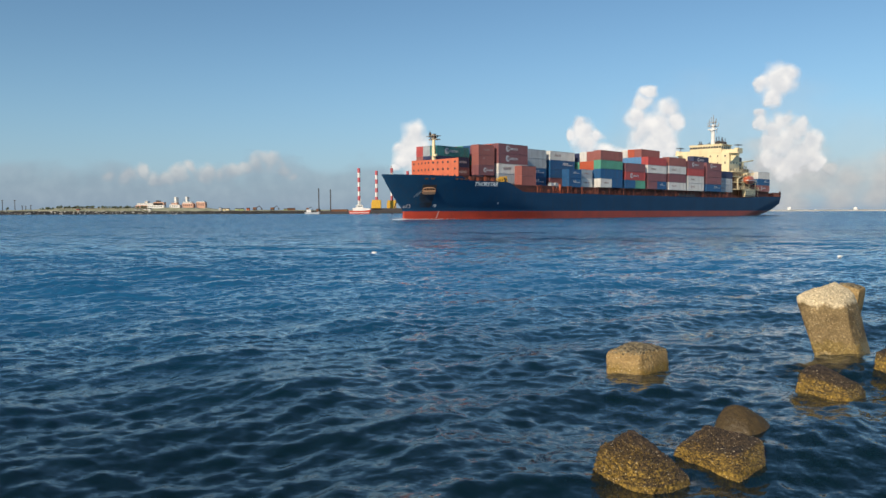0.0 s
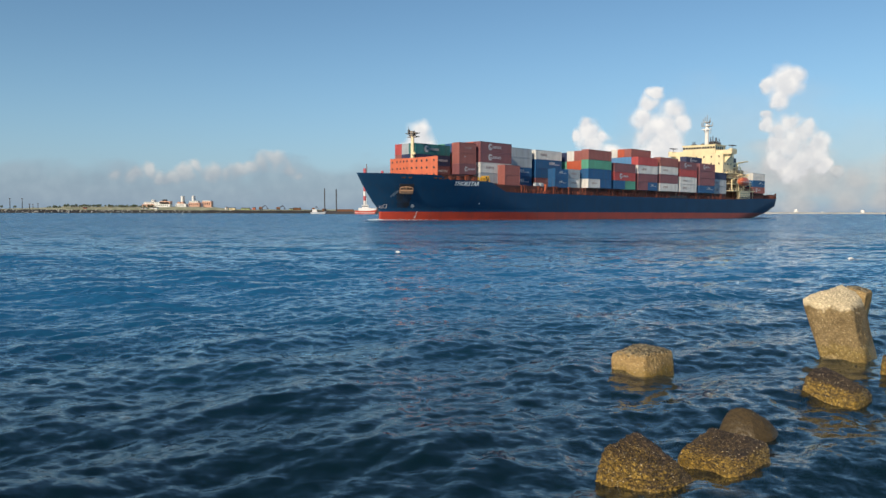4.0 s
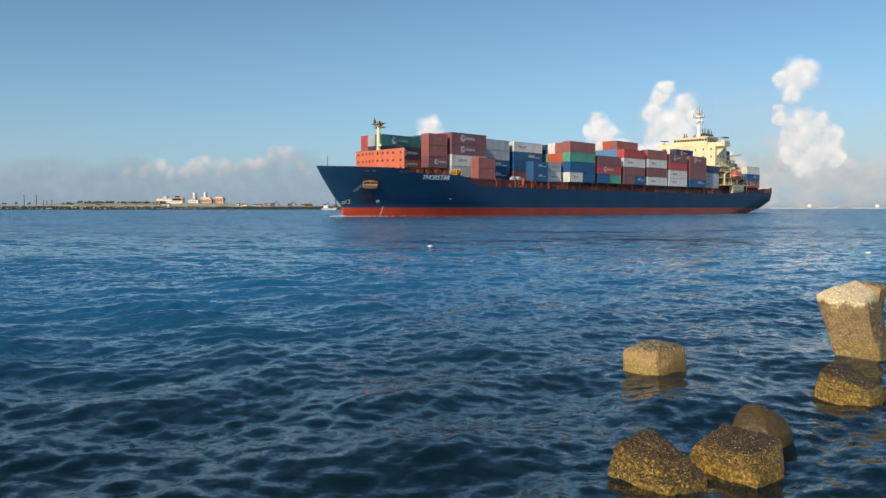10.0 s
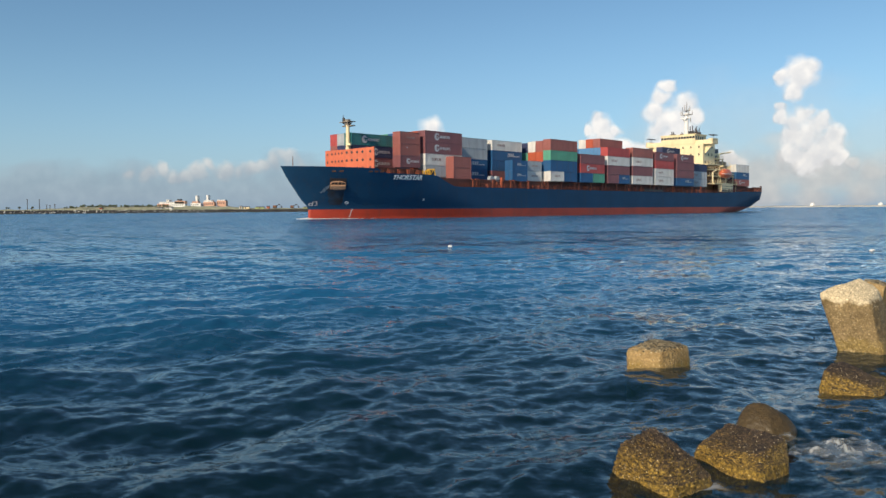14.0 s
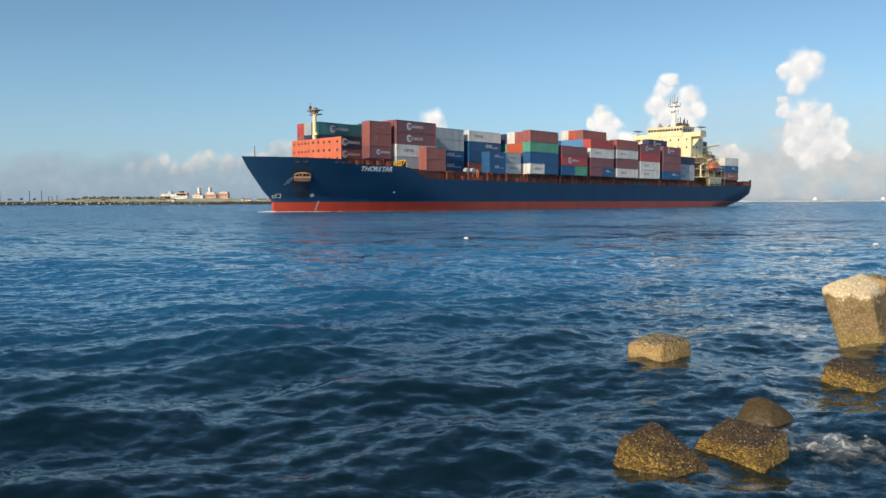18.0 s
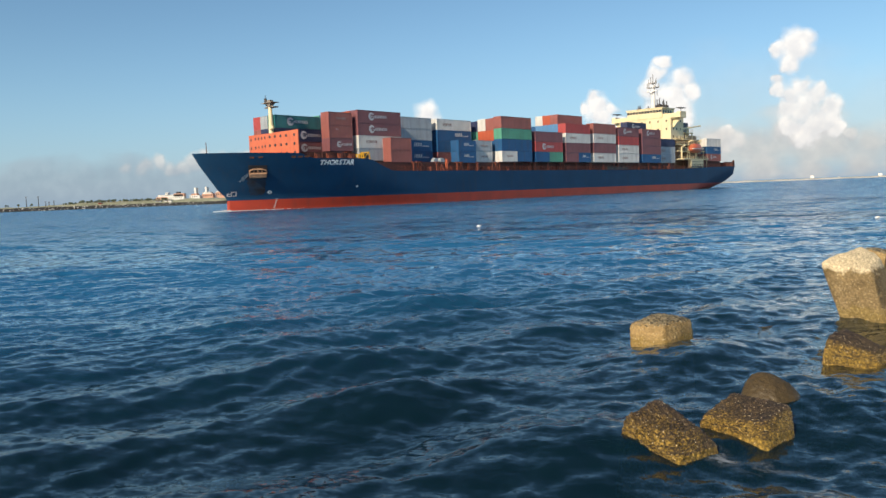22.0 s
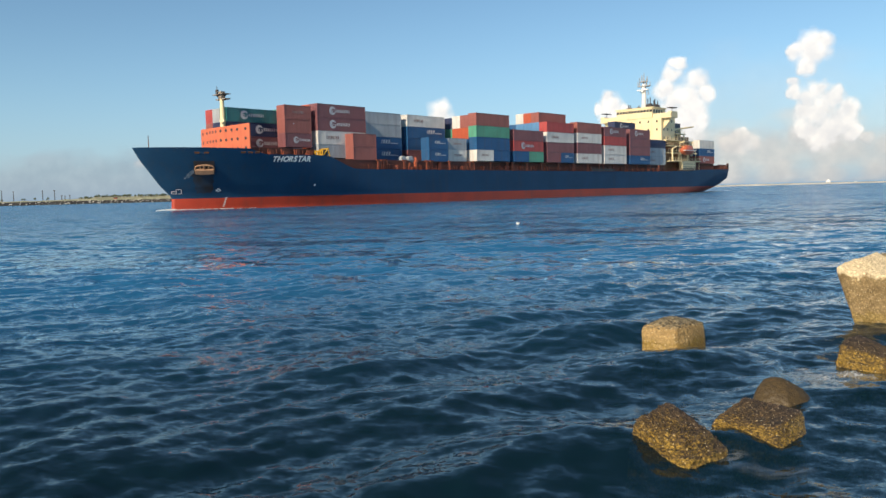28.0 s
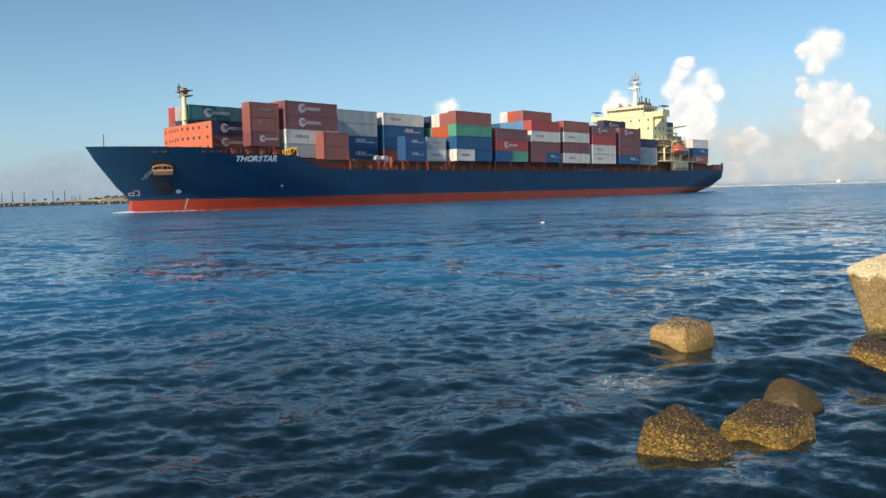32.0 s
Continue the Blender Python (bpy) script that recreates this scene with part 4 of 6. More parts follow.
# the bays from the bow aft
stack(0.0, -3.9, 9.25, "grey white*tall maroon*ring maroon*ring")
fill(0.0, -6.4, 6, 9.25, 4, 11)
stack(-6.7, -1.5, 8.8, "brown brown", 6.06)
stack(-13.9, -7.9, Z0, "blue*word blue*word grey grey")
fill(-13.9, -10.4, 5, Z0, 4, 12)
stack(-27.8, -7.7, Z0, "maroon/blue*word blue*word blue*word white*tall")
fill(-27.8, -10.2, 5, Z0, 4, 13)
stack(-27.6, -1.0, 8.75, "blue*word blue*word", 6.06)
stack(-34.9, -2.0, 8.95, "white*tall grey*tall", 6.06)
stack(-34.9, -4.5, 8.95, "white grey", 6.06)
stack(-42.3, 0.0, Z0, "white*tall/blue blue+ green brown+")
stack(-42.3, -2.5, Z0, "white blue orange brown+")
stack(-42.3, -5.0, Z0, "grey orange orange white+")
fill(-42.3, -7.5, 7, Z0, 4, 14)
stack(-56.2, 0.0, Z0, "blue/green red*ring maroon")
fill(-56.2, -2.5, 9, Z0, 3, 15)
stack(-70.1, 0.0, Z0, "maroon/blue*word maroon white*tall red")
stack(-70.1, -2.5, Z0, "maroon maroon blue lightblue brown")
stack(-70.1, -5.0, Z0, "maroon maroon blue lightblue orange")
stack(-70.1, -7.5, Z0, "maroon maroon blue lightblue white")
fill(-70.1, -10.0, 6, Z0, 4, 16)
stack(-84.1, 0.0, Z0, "white*tall maroon+ white*tall brown+")
fill(-84.1, -2.5, 9, Z0, 4, 17)
stack(-97.9, 0.0, Z0, "white*tall white*tall red maroon*ring")
fill(-97.9, -2.5, 9, Z0, 4, 18)
stack(-112.3, 0.0, Z0, "blue*word maroon maroon maroon*ring")
stack(-112.3, -2.5, Z0, "blue maroon brown maroon")
stack(-112.3, -5.0, Z0, "blue maroon brown maroon navy*ring")
fill(-112.3, -7.5, 7, Z0, 4, 19)
stack(-124.9, -1.2, 9.1, "grey*tall grey*tall navy")
fill(-124.9, -3.7, 8, 9.1, 3, 20)
stack(-164.0, -2.0, 9.92, "brown*ring blue*word white+")
fill(-164.0, -4.5, 7, 9.92, [3, 3, 2], 21)


# ---- concrete armour blocks off the shore ----
def concrete(name, side, side2, top, top2, weed, weed_top=0.10, cap=None, cap_line=9.0, pits=0.6, shells=0.75, grit=0.4):
    """Old concrete in the sea: bare sides, a dark crust on what faces the sky, golden weed by the waterline, pale shells, and a bleached cap where it stays dry."""
    m = bpy.data.materials.new(name)
    m.use_nodes = True
    n, l = m.node_tree.nodes, m.node_tree.links
    b = n["Principled BSDF"]
    co, geo = n.new("ShaderNodeTexCoord"), n.new("ShaderNodeNewGeometry")

    def tex(kind, scale, detail=0, rough=0.5):
        t = n.new(kind)
        t.inputs["Scale"].default_value = scale
        if detail:
            t.inputs["Detail"].default_value, t.inputs["Roughness"].default_value = detail, rough
        l.new(co.outputs["Object"], t.inputs["Vector"])
        return t

    def ramp(value, a0, a1, b0=0.0, b1=1.0):
        r = n.new("ShaderNodeMapRange")
        for i, v in enumerate((a0, a1, b0, b1)):
            r.inputs[i + 1].default_value = v
        l.new(value, r.inputs[0])
        return r.outputs[0]

    def blend(f, c0, c1, mode="MIX"):
        x = n.new("ShaderNodeMix")
        x.data_type, x.blend_type = "RGBA", mode
        for slot, c in ((0, f), (6, c0), (7, c1)):
            if isinstance(c, (tuple, float)):
                x.inputs[slot].default_value = c
            else:
                l.new(c, x.inputs[slot])
        return x.outputs[2]

    def plus(v, by, w):
        x = n.new("ShaderNodeMath")
        x.operation = "MULTIPLY_ADD"
        x.inputs[1].default_value = by
        l.new(v, x.inputs[0])
        l.new(w, x.inputs[2])
        return x.outputs[0]

    big, mid, fine = tex("ShaderNodeTexNoise", 4.5, 7, 0.6), tex("ShaderNodeTexNoise", 19, 6, 0.65), tex("ShaderNodeTexNoise", 62, 6, 0.7)
    shell, peb = tex("ShaderNodeTexVoronoi", 64), tex("ShaderNodeTexVoronoi", 27)
    at_pos, at_nor = n.new("ShaderNodeSeparateXYZ"), n.new("ShaderNodeSeparateXYZ")
    l.new(geo.outputs["Position"], at_pos.inputs[0])
    l.new(geo.outputs["Normal"], at_nor.inputs[0])
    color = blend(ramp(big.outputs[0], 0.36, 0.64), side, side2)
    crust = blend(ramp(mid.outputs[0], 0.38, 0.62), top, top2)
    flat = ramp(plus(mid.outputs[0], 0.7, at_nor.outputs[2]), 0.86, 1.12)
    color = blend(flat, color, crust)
    low = ramp(plus(big.outputs[0], -0.26, at_pos.outputs[2]), weed_top - 0.16, weed_top - 0.07, 1.0, 0.0)
    upright = n.new("ShaderNodeMath")
    upright.operation = "MULTIPLY"
    l.new(low, upright.inputs[0])
    l.new(ramp(flat, 0.0, 1.0, 1.0, 0.12), upright.inputs[1])
    low = upright.outputs[0]
    color = blend(low, color, weed)
    if cap:
        dry = ramp(plus(big.outputs[0], -0.34, at_pos.outputs[2]), cap_line - 0.19, cap_line - 0.15)
        color = blend(dry, color, blend(ramp(mid.outputs[0], 0.35, 0.65), cap, tuple(c * 0.8 for c in cap[:3]) + (1.0,)))
    # pits and grit, then shells that catch the light
    color = blend(pits, color, blend(ramp(fine.outputs[0], 0.36, 0.62), (0.10, 0.085, 0.07, 1.0), (1.5, 1.5, 1.5, 1.0)), "MULTIPLY")
    color = blend(pits * 0.65, color, blend(ramp(peb.outputs["Distance"], 0.12, 0.6), (1.3, 1.3, 1.3, 1.0), (0.22, 0.2, 0.18, 1.0)), "MULTIPLY")
    one = n.new("ShaderNodeSeparateColor")
    l.new(shell.outputs["Color"], one.inputs[0])
    few = n.new("ShaderNodeMath")
    few.operation = "MULTIPLY"
    l.new(ramp(one.outputs[0], shells, shells + 0.04), few.inputs[0])
    l.new(ramp(shell.outputs["Distance"], 0.20, 0.34, 1.0, 0.0), few.inputs[1])
    color = blend(few.outputs[0], color, (0.66, 0.56, 0.36, 1.0))
    l.new(color, b.inputs["Base Color"])
    l.new(ramp(low, 0.0, 1.0, 0.8, 0.45), b.inputs["Roughness"])
    bp = n.new("ShaderNodeBump")
    bp.inputs["Strength"].default_value, bp.inputs["Distance"].default_value = grit, 0.02
    l.new(plus(fine.outputs[0], 1.0, mid.outputs[0]), bp.inputs["Height"])
    l.new(bp.outputs[0], b.inputs["Normal"])
    return m


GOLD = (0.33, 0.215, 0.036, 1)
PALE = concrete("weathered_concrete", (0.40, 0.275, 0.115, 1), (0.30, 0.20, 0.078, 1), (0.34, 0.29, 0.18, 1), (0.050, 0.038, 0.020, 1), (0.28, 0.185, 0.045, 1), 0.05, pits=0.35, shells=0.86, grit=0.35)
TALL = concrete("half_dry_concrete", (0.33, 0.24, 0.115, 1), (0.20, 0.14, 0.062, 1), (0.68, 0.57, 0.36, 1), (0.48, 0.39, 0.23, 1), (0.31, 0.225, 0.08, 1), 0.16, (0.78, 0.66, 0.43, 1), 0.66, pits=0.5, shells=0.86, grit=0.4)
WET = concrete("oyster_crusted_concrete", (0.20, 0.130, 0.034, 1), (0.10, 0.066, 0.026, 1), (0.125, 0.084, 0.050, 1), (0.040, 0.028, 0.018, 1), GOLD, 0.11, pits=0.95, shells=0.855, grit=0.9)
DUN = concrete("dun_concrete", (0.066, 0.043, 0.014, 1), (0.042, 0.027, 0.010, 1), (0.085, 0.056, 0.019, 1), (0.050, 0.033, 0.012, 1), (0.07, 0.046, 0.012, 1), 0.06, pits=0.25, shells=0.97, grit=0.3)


def block(label, top, foot, material, rough=0.02, square=0.9, seed=0, cuts=40, crust=0.0, hard=14, bare=1.0):
    """A worn block from the sea bed through its outline at the waterline (foot) to its top corners, edges rounded, faces uneven, with a crust of shells."""
    bm = bmesh.new()
    top, foot = [Vector(p) for p in top], [Vector((x, y, 0.0)) for x, y in foot]
    low = [f + (f - Vector((t.x, t.y, 0))) * 1.2 + Vector((0, 0, -0.75)) for f, t in zip(foot, top)]

    def ring(q, u, v):
        return q[0].lerp(q[1], u).lerp(q[3].lerp(q[2], u), v)

    bmesh.ops.create_cube(bm, size=2.0)
    bmesh.ops.subdivide_edges(bm, edges=bm.edges, cuts=cuts, use_grid_fill=True)
    for v in bm.verts:
        c = v.co.copy()
        s = c.normalized()
        c = c / (abs(c.x) ** hard + abs(c.y) ** hard + abs(c.z) ** hard) ** (1 / hard)
        c = c.lerp(s * 1.1, 1 - square)
        u, w, h = (c.x + 1) / 2, (c.y + 1) / 2, (c.z + 1) / 2
        p = ring(low, u, w).lerp(ring(foot, u, w), h / 0.6) if h < 0.6 else ring(foot, u, w).lerp(ring(top, u, w), (h - 0.6) / 0.4)
        q = p * 3.1 + Vector((seed * 7.3, 0, 0))
        d = noise.fractal(q, 1.0, 2.0, 4) * rough * 1.2 + noise.fractal(q * 9, 0.7, 2.0, 4) * rough * 0.5
        if crust and p.z > -0.2:
            near = noise.voronoi(p * 38 + Vector((seed, 0, 0)))[0]
            d += (crust * (min(0.8, near[1] - near[0]) - 0.25) + crust * 0.8 * noise.noise(p * 80)) * (bare + (1 - bare) * max(0.0, min(1.0, 2.5 * c.z - 1.5)))
        v.co = p + s * d
    bmesh.ops.recalc_face_normals(bm, faces=bm.faces)
    ob = new("armour_block", mesh_of(bm, "armour_block", material, True))
    return tagged(ob, label, "concrete block", group="armour blocks")


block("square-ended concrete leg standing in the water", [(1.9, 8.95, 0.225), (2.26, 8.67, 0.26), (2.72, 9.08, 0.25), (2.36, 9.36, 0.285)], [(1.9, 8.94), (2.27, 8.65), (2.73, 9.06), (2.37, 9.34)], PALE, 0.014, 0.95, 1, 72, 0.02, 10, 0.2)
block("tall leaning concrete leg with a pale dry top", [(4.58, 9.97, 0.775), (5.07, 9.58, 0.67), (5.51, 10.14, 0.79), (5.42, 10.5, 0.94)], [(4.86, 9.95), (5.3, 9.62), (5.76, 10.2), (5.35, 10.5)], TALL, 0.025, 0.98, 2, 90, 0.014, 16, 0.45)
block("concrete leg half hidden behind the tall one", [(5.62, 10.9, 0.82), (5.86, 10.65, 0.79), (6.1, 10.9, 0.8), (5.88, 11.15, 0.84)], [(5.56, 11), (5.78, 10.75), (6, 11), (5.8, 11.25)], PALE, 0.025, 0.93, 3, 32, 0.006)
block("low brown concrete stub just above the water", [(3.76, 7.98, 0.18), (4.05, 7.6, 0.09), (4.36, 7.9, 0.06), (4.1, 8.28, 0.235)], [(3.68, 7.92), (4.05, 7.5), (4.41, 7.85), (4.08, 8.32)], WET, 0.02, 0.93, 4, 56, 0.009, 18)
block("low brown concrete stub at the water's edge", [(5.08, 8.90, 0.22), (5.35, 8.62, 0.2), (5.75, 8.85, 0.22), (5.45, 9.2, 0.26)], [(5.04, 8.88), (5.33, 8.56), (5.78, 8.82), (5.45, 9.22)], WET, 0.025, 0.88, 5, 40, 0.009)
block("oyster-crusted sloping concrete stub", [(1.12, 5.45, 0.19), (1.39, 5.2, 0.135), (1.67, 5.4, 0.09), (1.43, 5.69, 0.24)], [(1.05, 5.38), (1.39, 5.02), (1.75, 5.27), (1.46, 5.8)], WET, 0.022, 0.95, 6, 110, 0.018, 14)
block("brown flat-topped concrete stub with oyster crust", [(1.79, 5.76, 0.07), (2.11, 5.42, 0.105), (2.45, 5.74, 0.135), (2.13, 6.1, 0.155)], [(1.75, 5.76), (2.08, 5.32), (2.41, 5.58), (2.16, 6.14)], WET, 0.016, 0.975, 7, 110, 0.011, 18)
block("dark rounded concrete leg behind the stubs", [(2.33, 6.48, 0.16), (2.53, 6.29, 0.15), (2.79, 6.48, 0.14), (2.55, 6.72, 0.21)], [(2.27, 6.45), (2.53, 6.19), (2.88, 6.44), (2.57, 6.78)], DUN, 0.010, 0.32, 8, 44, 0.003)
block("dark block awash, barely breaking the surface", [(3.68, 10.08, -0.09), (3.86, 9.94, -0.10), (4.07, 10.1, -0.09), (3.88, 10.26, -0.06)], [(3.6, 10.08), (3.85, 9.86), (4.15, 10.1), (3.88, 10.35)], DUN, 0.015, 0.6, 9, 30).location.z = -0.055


# ---- white water thrown up where the swell breaks on the blocks ----
def froth(label, rx, ry, high, seed, lacy=0.5):
    """A thin sheet of foam, lumpy, lacy and thinning out to its edge."""
    n = 56
    verts, thick = [], []
    for i in range(n):
        for j in range(n):
            x, y = 2 * i / (n - 1) - 1, 2 * j / (n - 1) - 1
            q = Vector((x * rx, y * ry, seed * 5.1))
            lump = noise.fractal(q * 7, 0.9, 2.1, 5)
            veil = noise.noise(q * 5 + Vector((3, 0, 0)))
            thread = 1 - min(1.0, abs(noise.fractal(q * 6.5 + Vector((0, 7, 0)), 1.0, 2.0, 3)) / 0.13)
            body = 1 - math.sqrt(x * x + y * y) + 0.5 * lump + 0.3 * veil
            edge = max(0.0, min(1.0, (1 - math.sqrt(x * x + y * y)) * 5))
            thick.append(edge * max(0.0, min(1.0, (body - 0.25) * 1.6)) * (1 - lacy + lacy * thread))
            verts.append((x * rx, y * ry, high * max(0.0, body) * (0.6 + lump) + 0.2 * high * noise.noise(q * 40)))
    me = bpy.data.meshes.new("foam_patch")
    me.from_pydata(verts, [], [(i * n + j, (i + 1) * n + j, (i + 1) * n + j + 1, i * n + j + 1) for i in range(n - 1) for j in range(n - 1)])
    me.attributes.new("thick", "FLOAT", "POINT").data.foreach_set("value", thick)
    me.polygons.foreach_set("use_smooth", [True] * len(me.polygons))
    me.materials.append(M["froth"])
    return tagged(new("foam_patch", me), label, "foam", group="foam among the blocks")


def froth_material():
    m = surface("sea_froth", (0.66, 0.69, 0.68, 1), (0.36, 0.42, 0.43, 1), 9.0, 0.9, 0.6, fine=70, grain=0.2, bump=0.5)
    n, l = m.node_tree.nodes, m.node_tree.links
    thick = n.new("ShaderNodeAttribute")
    thick.attribute_name = "thick"
    l.new(thick.outputs["Fac"], n["Principled BSDF"].inputs["Alpha"])
    return m


M["froth"] = froth_material()
# label, size, lift, and where it drifts while it floats: seconds, x, y
FOAM = [
    ("white breaker foaming round the low stub", 0.95, 0.95, 0.07, ((10.9, 3.9, 7.2), (12.0, 3.45, 6.85), (12.4, 3.4, 6.75)), 0.45),
    ("lacy foam running off beside the stubs", 0.55, 0.55, 0.03, ((13.2, 3.0, 6.0), (14.0, 2.78, 5.72), (15.8, 2.68, 5.65), (17.2, 2.66, 5.6), (18.6, 2.8, 5.75)), 0.75),
    ("small foam swirl beside the round leg", 0.34, 0.40, 0.03, ((1.4, 3.2, 6.6), (2.0, 3.12, 6.48), (2.8, 3.0, 6.3)), 0.7),
    ("white splash against the low stub", 0.42, 0.42, 0.07, ((23.3, 3.75, 8.55), (24.0, 3.68, 8.35), (24.3, 3.64, 8.3)), 0.3),
    ("lacy foam spreading between the blocks", 0.70, 0.55, 0.02, ((28.7, 1.95, 7.35), (29.5, 1.80, 7.2), (30.0, 1.70, 7.1), (30.5, 1.45, 6.85), (32.0, 1.35, 7.1)), 0.85),
    ("small white crest breaking by the square block", 0.26, 0.24, 0.05, ((29.4, 2.2, 7.75), (30.0, 2.3, 7.65), (30.6, 2.2, 7.58)), 0.4),
    ("foam washing past the round leg", 0.50, 0.55, 0.03, ((27.4, 3.4, 7.1), (28.5, 3.3, 6.95), (29.4, 3.0, 6.3), (30.0, 2.72, 5.7), (30.3, 2.75, 5.8)), 0.7),
    ("water pouring white between two stubs", 0.13, 0.26, 0.05, ((29.6, 1.78, 5.42), (30.0, 1.77, 5.28), (30.6, 1.77, 5.26)), 0.3),
    ("thin foam drifting past the oyster stub", 0.36, 0.28, 0.02, ((28.4, 1.3, 6.7), (29.0, 1.4, 6.65), (29.7, 1.55, 6.7)), 0.8),
]
PATCHES = [(froth(label, rx, ry, high, k, lacy), way) for k, (label, rx, ry, high, way, lacy) in enumerate(FOAM)]


# ---- shores ----
def at(px, d):
    """Where a bearing lies at d metres ahead: px counts to the right of the first view's middle."""
    return (px - 784) / 1348 * d


M["seawall"] = surface("dark_seawall", (0.055, 0.052, 0.047, 1), (0.022, 0.022, 0.022, 1), 0.15, 0.8, 0.85, grain=0.2)
M["land"] = surface("pale_land", (0.50, 0.49, 0.33, 1), (0.24, 0.27, 0.16, 1), 0.12, 0.9, 0.9, grain=0.2)
M["leaf"] = surface("far_foliage", (0.12, 0.15, 0.09, 1), (0.07, 0.10, 0.06, 1), 0.3, 0.9, 0.9, grain=0.3)
M["sand"] = surface("pale_coast", (0.60, 0.58, 0.52, 1), (0.36, 0.37, 0.33, 1), 0.01, 0.9, 0.9)
M["pole"] = surface("dark_pole", (0.05, 0.05, 0.05, 1))
M["leg_red"] = surface("leg_red", (0.52, 0.09, 0.11, 1), (0.42, 0.08, 0.09, 1), 0.2)
M["leg_white"] = surface("leg_white", (0.80, 0.78, 0.75, 1), (0.66, 0.64, 0.6, 1), 0.2)
M["hull_red"] = surface("tug_red", (0.50, 0.07, 0.04, 1), (0.38, 0.06, 0.04, 1), 0.3)
M["grass"] = surface("pale_green", (0.34, 0.42, 0.20, 1), (0.22, 0.30, 0.13, 1), 0.2)
M["orange_ship"] = surface("ship_orange", (0.62, 0.36, 0.26, 1), (0.52, 0.28, 0.2, 1), 0.2)


def shore_sheet():
    """The far bank: seawall face, crest and land behind, one uneven strip."""
    bm = bmesh.new()
    rnd = random.Random(4)
    prev = None
    for i in range(161):
        u = i / 160
        px = -420 + 1500 * u
        d = 640 + 420 * u
        x = at(px, d)
        j = lambda s: rnd.uniform(-s, s)
        rise = 2.6 * max(0.0, min(1.0, (px - 30) / 80, (400 - px) / 40))
        prof = [(0, -1.0), (0.5, 0.6 + j(0.15)), (3.0, 2.4 + j(0.3)), (5.0, 3.4 + j(0.25)), (9, 3.7 + j(0.2)), (16, 4.2 + rise * 0.5 + j(0.2)), (40, 4.6 + rise + j(0.5)), (400, 4.4 + rise)]
        row = [bm.verts.new((x * (1 + a / d), d + a, z)) for a, z in prof]
        if prev:
            for k in range(len(row) - 1):
                f = bm.faces.new((prev[k], row[k], row[k + 1], prev[k + 1]))
                f.material_index = 0 if k < 3 else 1
        prev = row
    me = mesh_of(bm, "far_bank", M["seawall"])
    me.materials.append(M["land"])
    return tagged(new("ground", me), "low far bank with a dark stone seawall", "shore", kind="structure")


shore_sheet()
# pale rubble thrown along the foot of the seawall
rnd = random.Random(77)
bm = bmesh.new()
for k in range(170):
    px = rnd.triangular(-200, 420, 190)
    d = 640 + 420 * (px + 420) / 1500
    s = rnd.uniform(0.25, 0.75)
    a = rnd.uniform(0.3, 4.6)
    p = Vector((at(px, d), d + a - 0.15, 0.25 + 0.66 * a + 0.15 * s))
    r = bmesh.ops.create_icosphere(bm, subdivisions=1, radius=s, matrix=Matrix.Translation(p) @ pose(0, 0, 0, rnd.uniform(0, 90), 0, rnd.uniform(0, 90)) @ Matrix.Diagonal((1.7, 1.0, 0.7, 1)))
    for v in r["verts"]:
        v.co += Vector((rnd.uniform(-1, 1), rnd.uniform(-1, 1), rnd.uniform(-1, 1))) * 0.18 * s
tagged(new("rubble", mesh_of(bm, "rubble", M["sand"])), "pale rubble stones along the foot of the dark seawall", "rubble", kind="stuff")
bm = bmesh.new()
prev = None
rnd = random.Random(9)
for i in range(120):
    u = i / 119
    px = 1180 + 1100 * u
    d = 3300 + 500 * u
    x = at(px, d)
    h = 3.0 + 2.5 * noise.noise((i * 0.3, 0, 0)) + rnd.uniform(0, 1.5)
    row = [bm.verts.new((x, d, -1)), bm.verts.new((x, d + 4, 2.0 + 0.3 * h)), bm.verts.new((x, d + 40, 3 + h)), bm.verts.new((x * 1.1, d + 500, 3 + h))]
    if prev:
        for k in range(3):
            bm.faces.new((prev[k], row[k], row[k + 1], prev[k + 1]))
    prev = row
tagged(new("ground", mesh_of(bm, "far_coast", M["sand"])), "thin pale sandy coast on the horizon", "shore", kind="structure")


def tank(px, d, r, h, dome):
    t = thing("storage_tank", "white domed tank on the far coast", "tank", pose(at(px, d), d, 4.0), "tanks on the coast")
    bm = bmesh.new()
    tube(bm, (0, 0, 0), (0, 0, h), r, n=20)
    part("shell", bm, M["white"], t)
    bm = bmesh.new()
    bmesh.ops.create_uvsphere(bm, u_segments=20, v_segments=10, radius=r, matrix=Matrix.Translation((0, 0, h)) @ Matrix.Diagonal((1, 1, dome, 1)))
    part("dome", bm, M["white"], t, smooth=True)
    return t


tank(1396, 3450, 9, 9, 0.8)
tank(1513, 3500, 9, 8, 0.8)
tank(1442, 3500, 4, 4, 0.4)


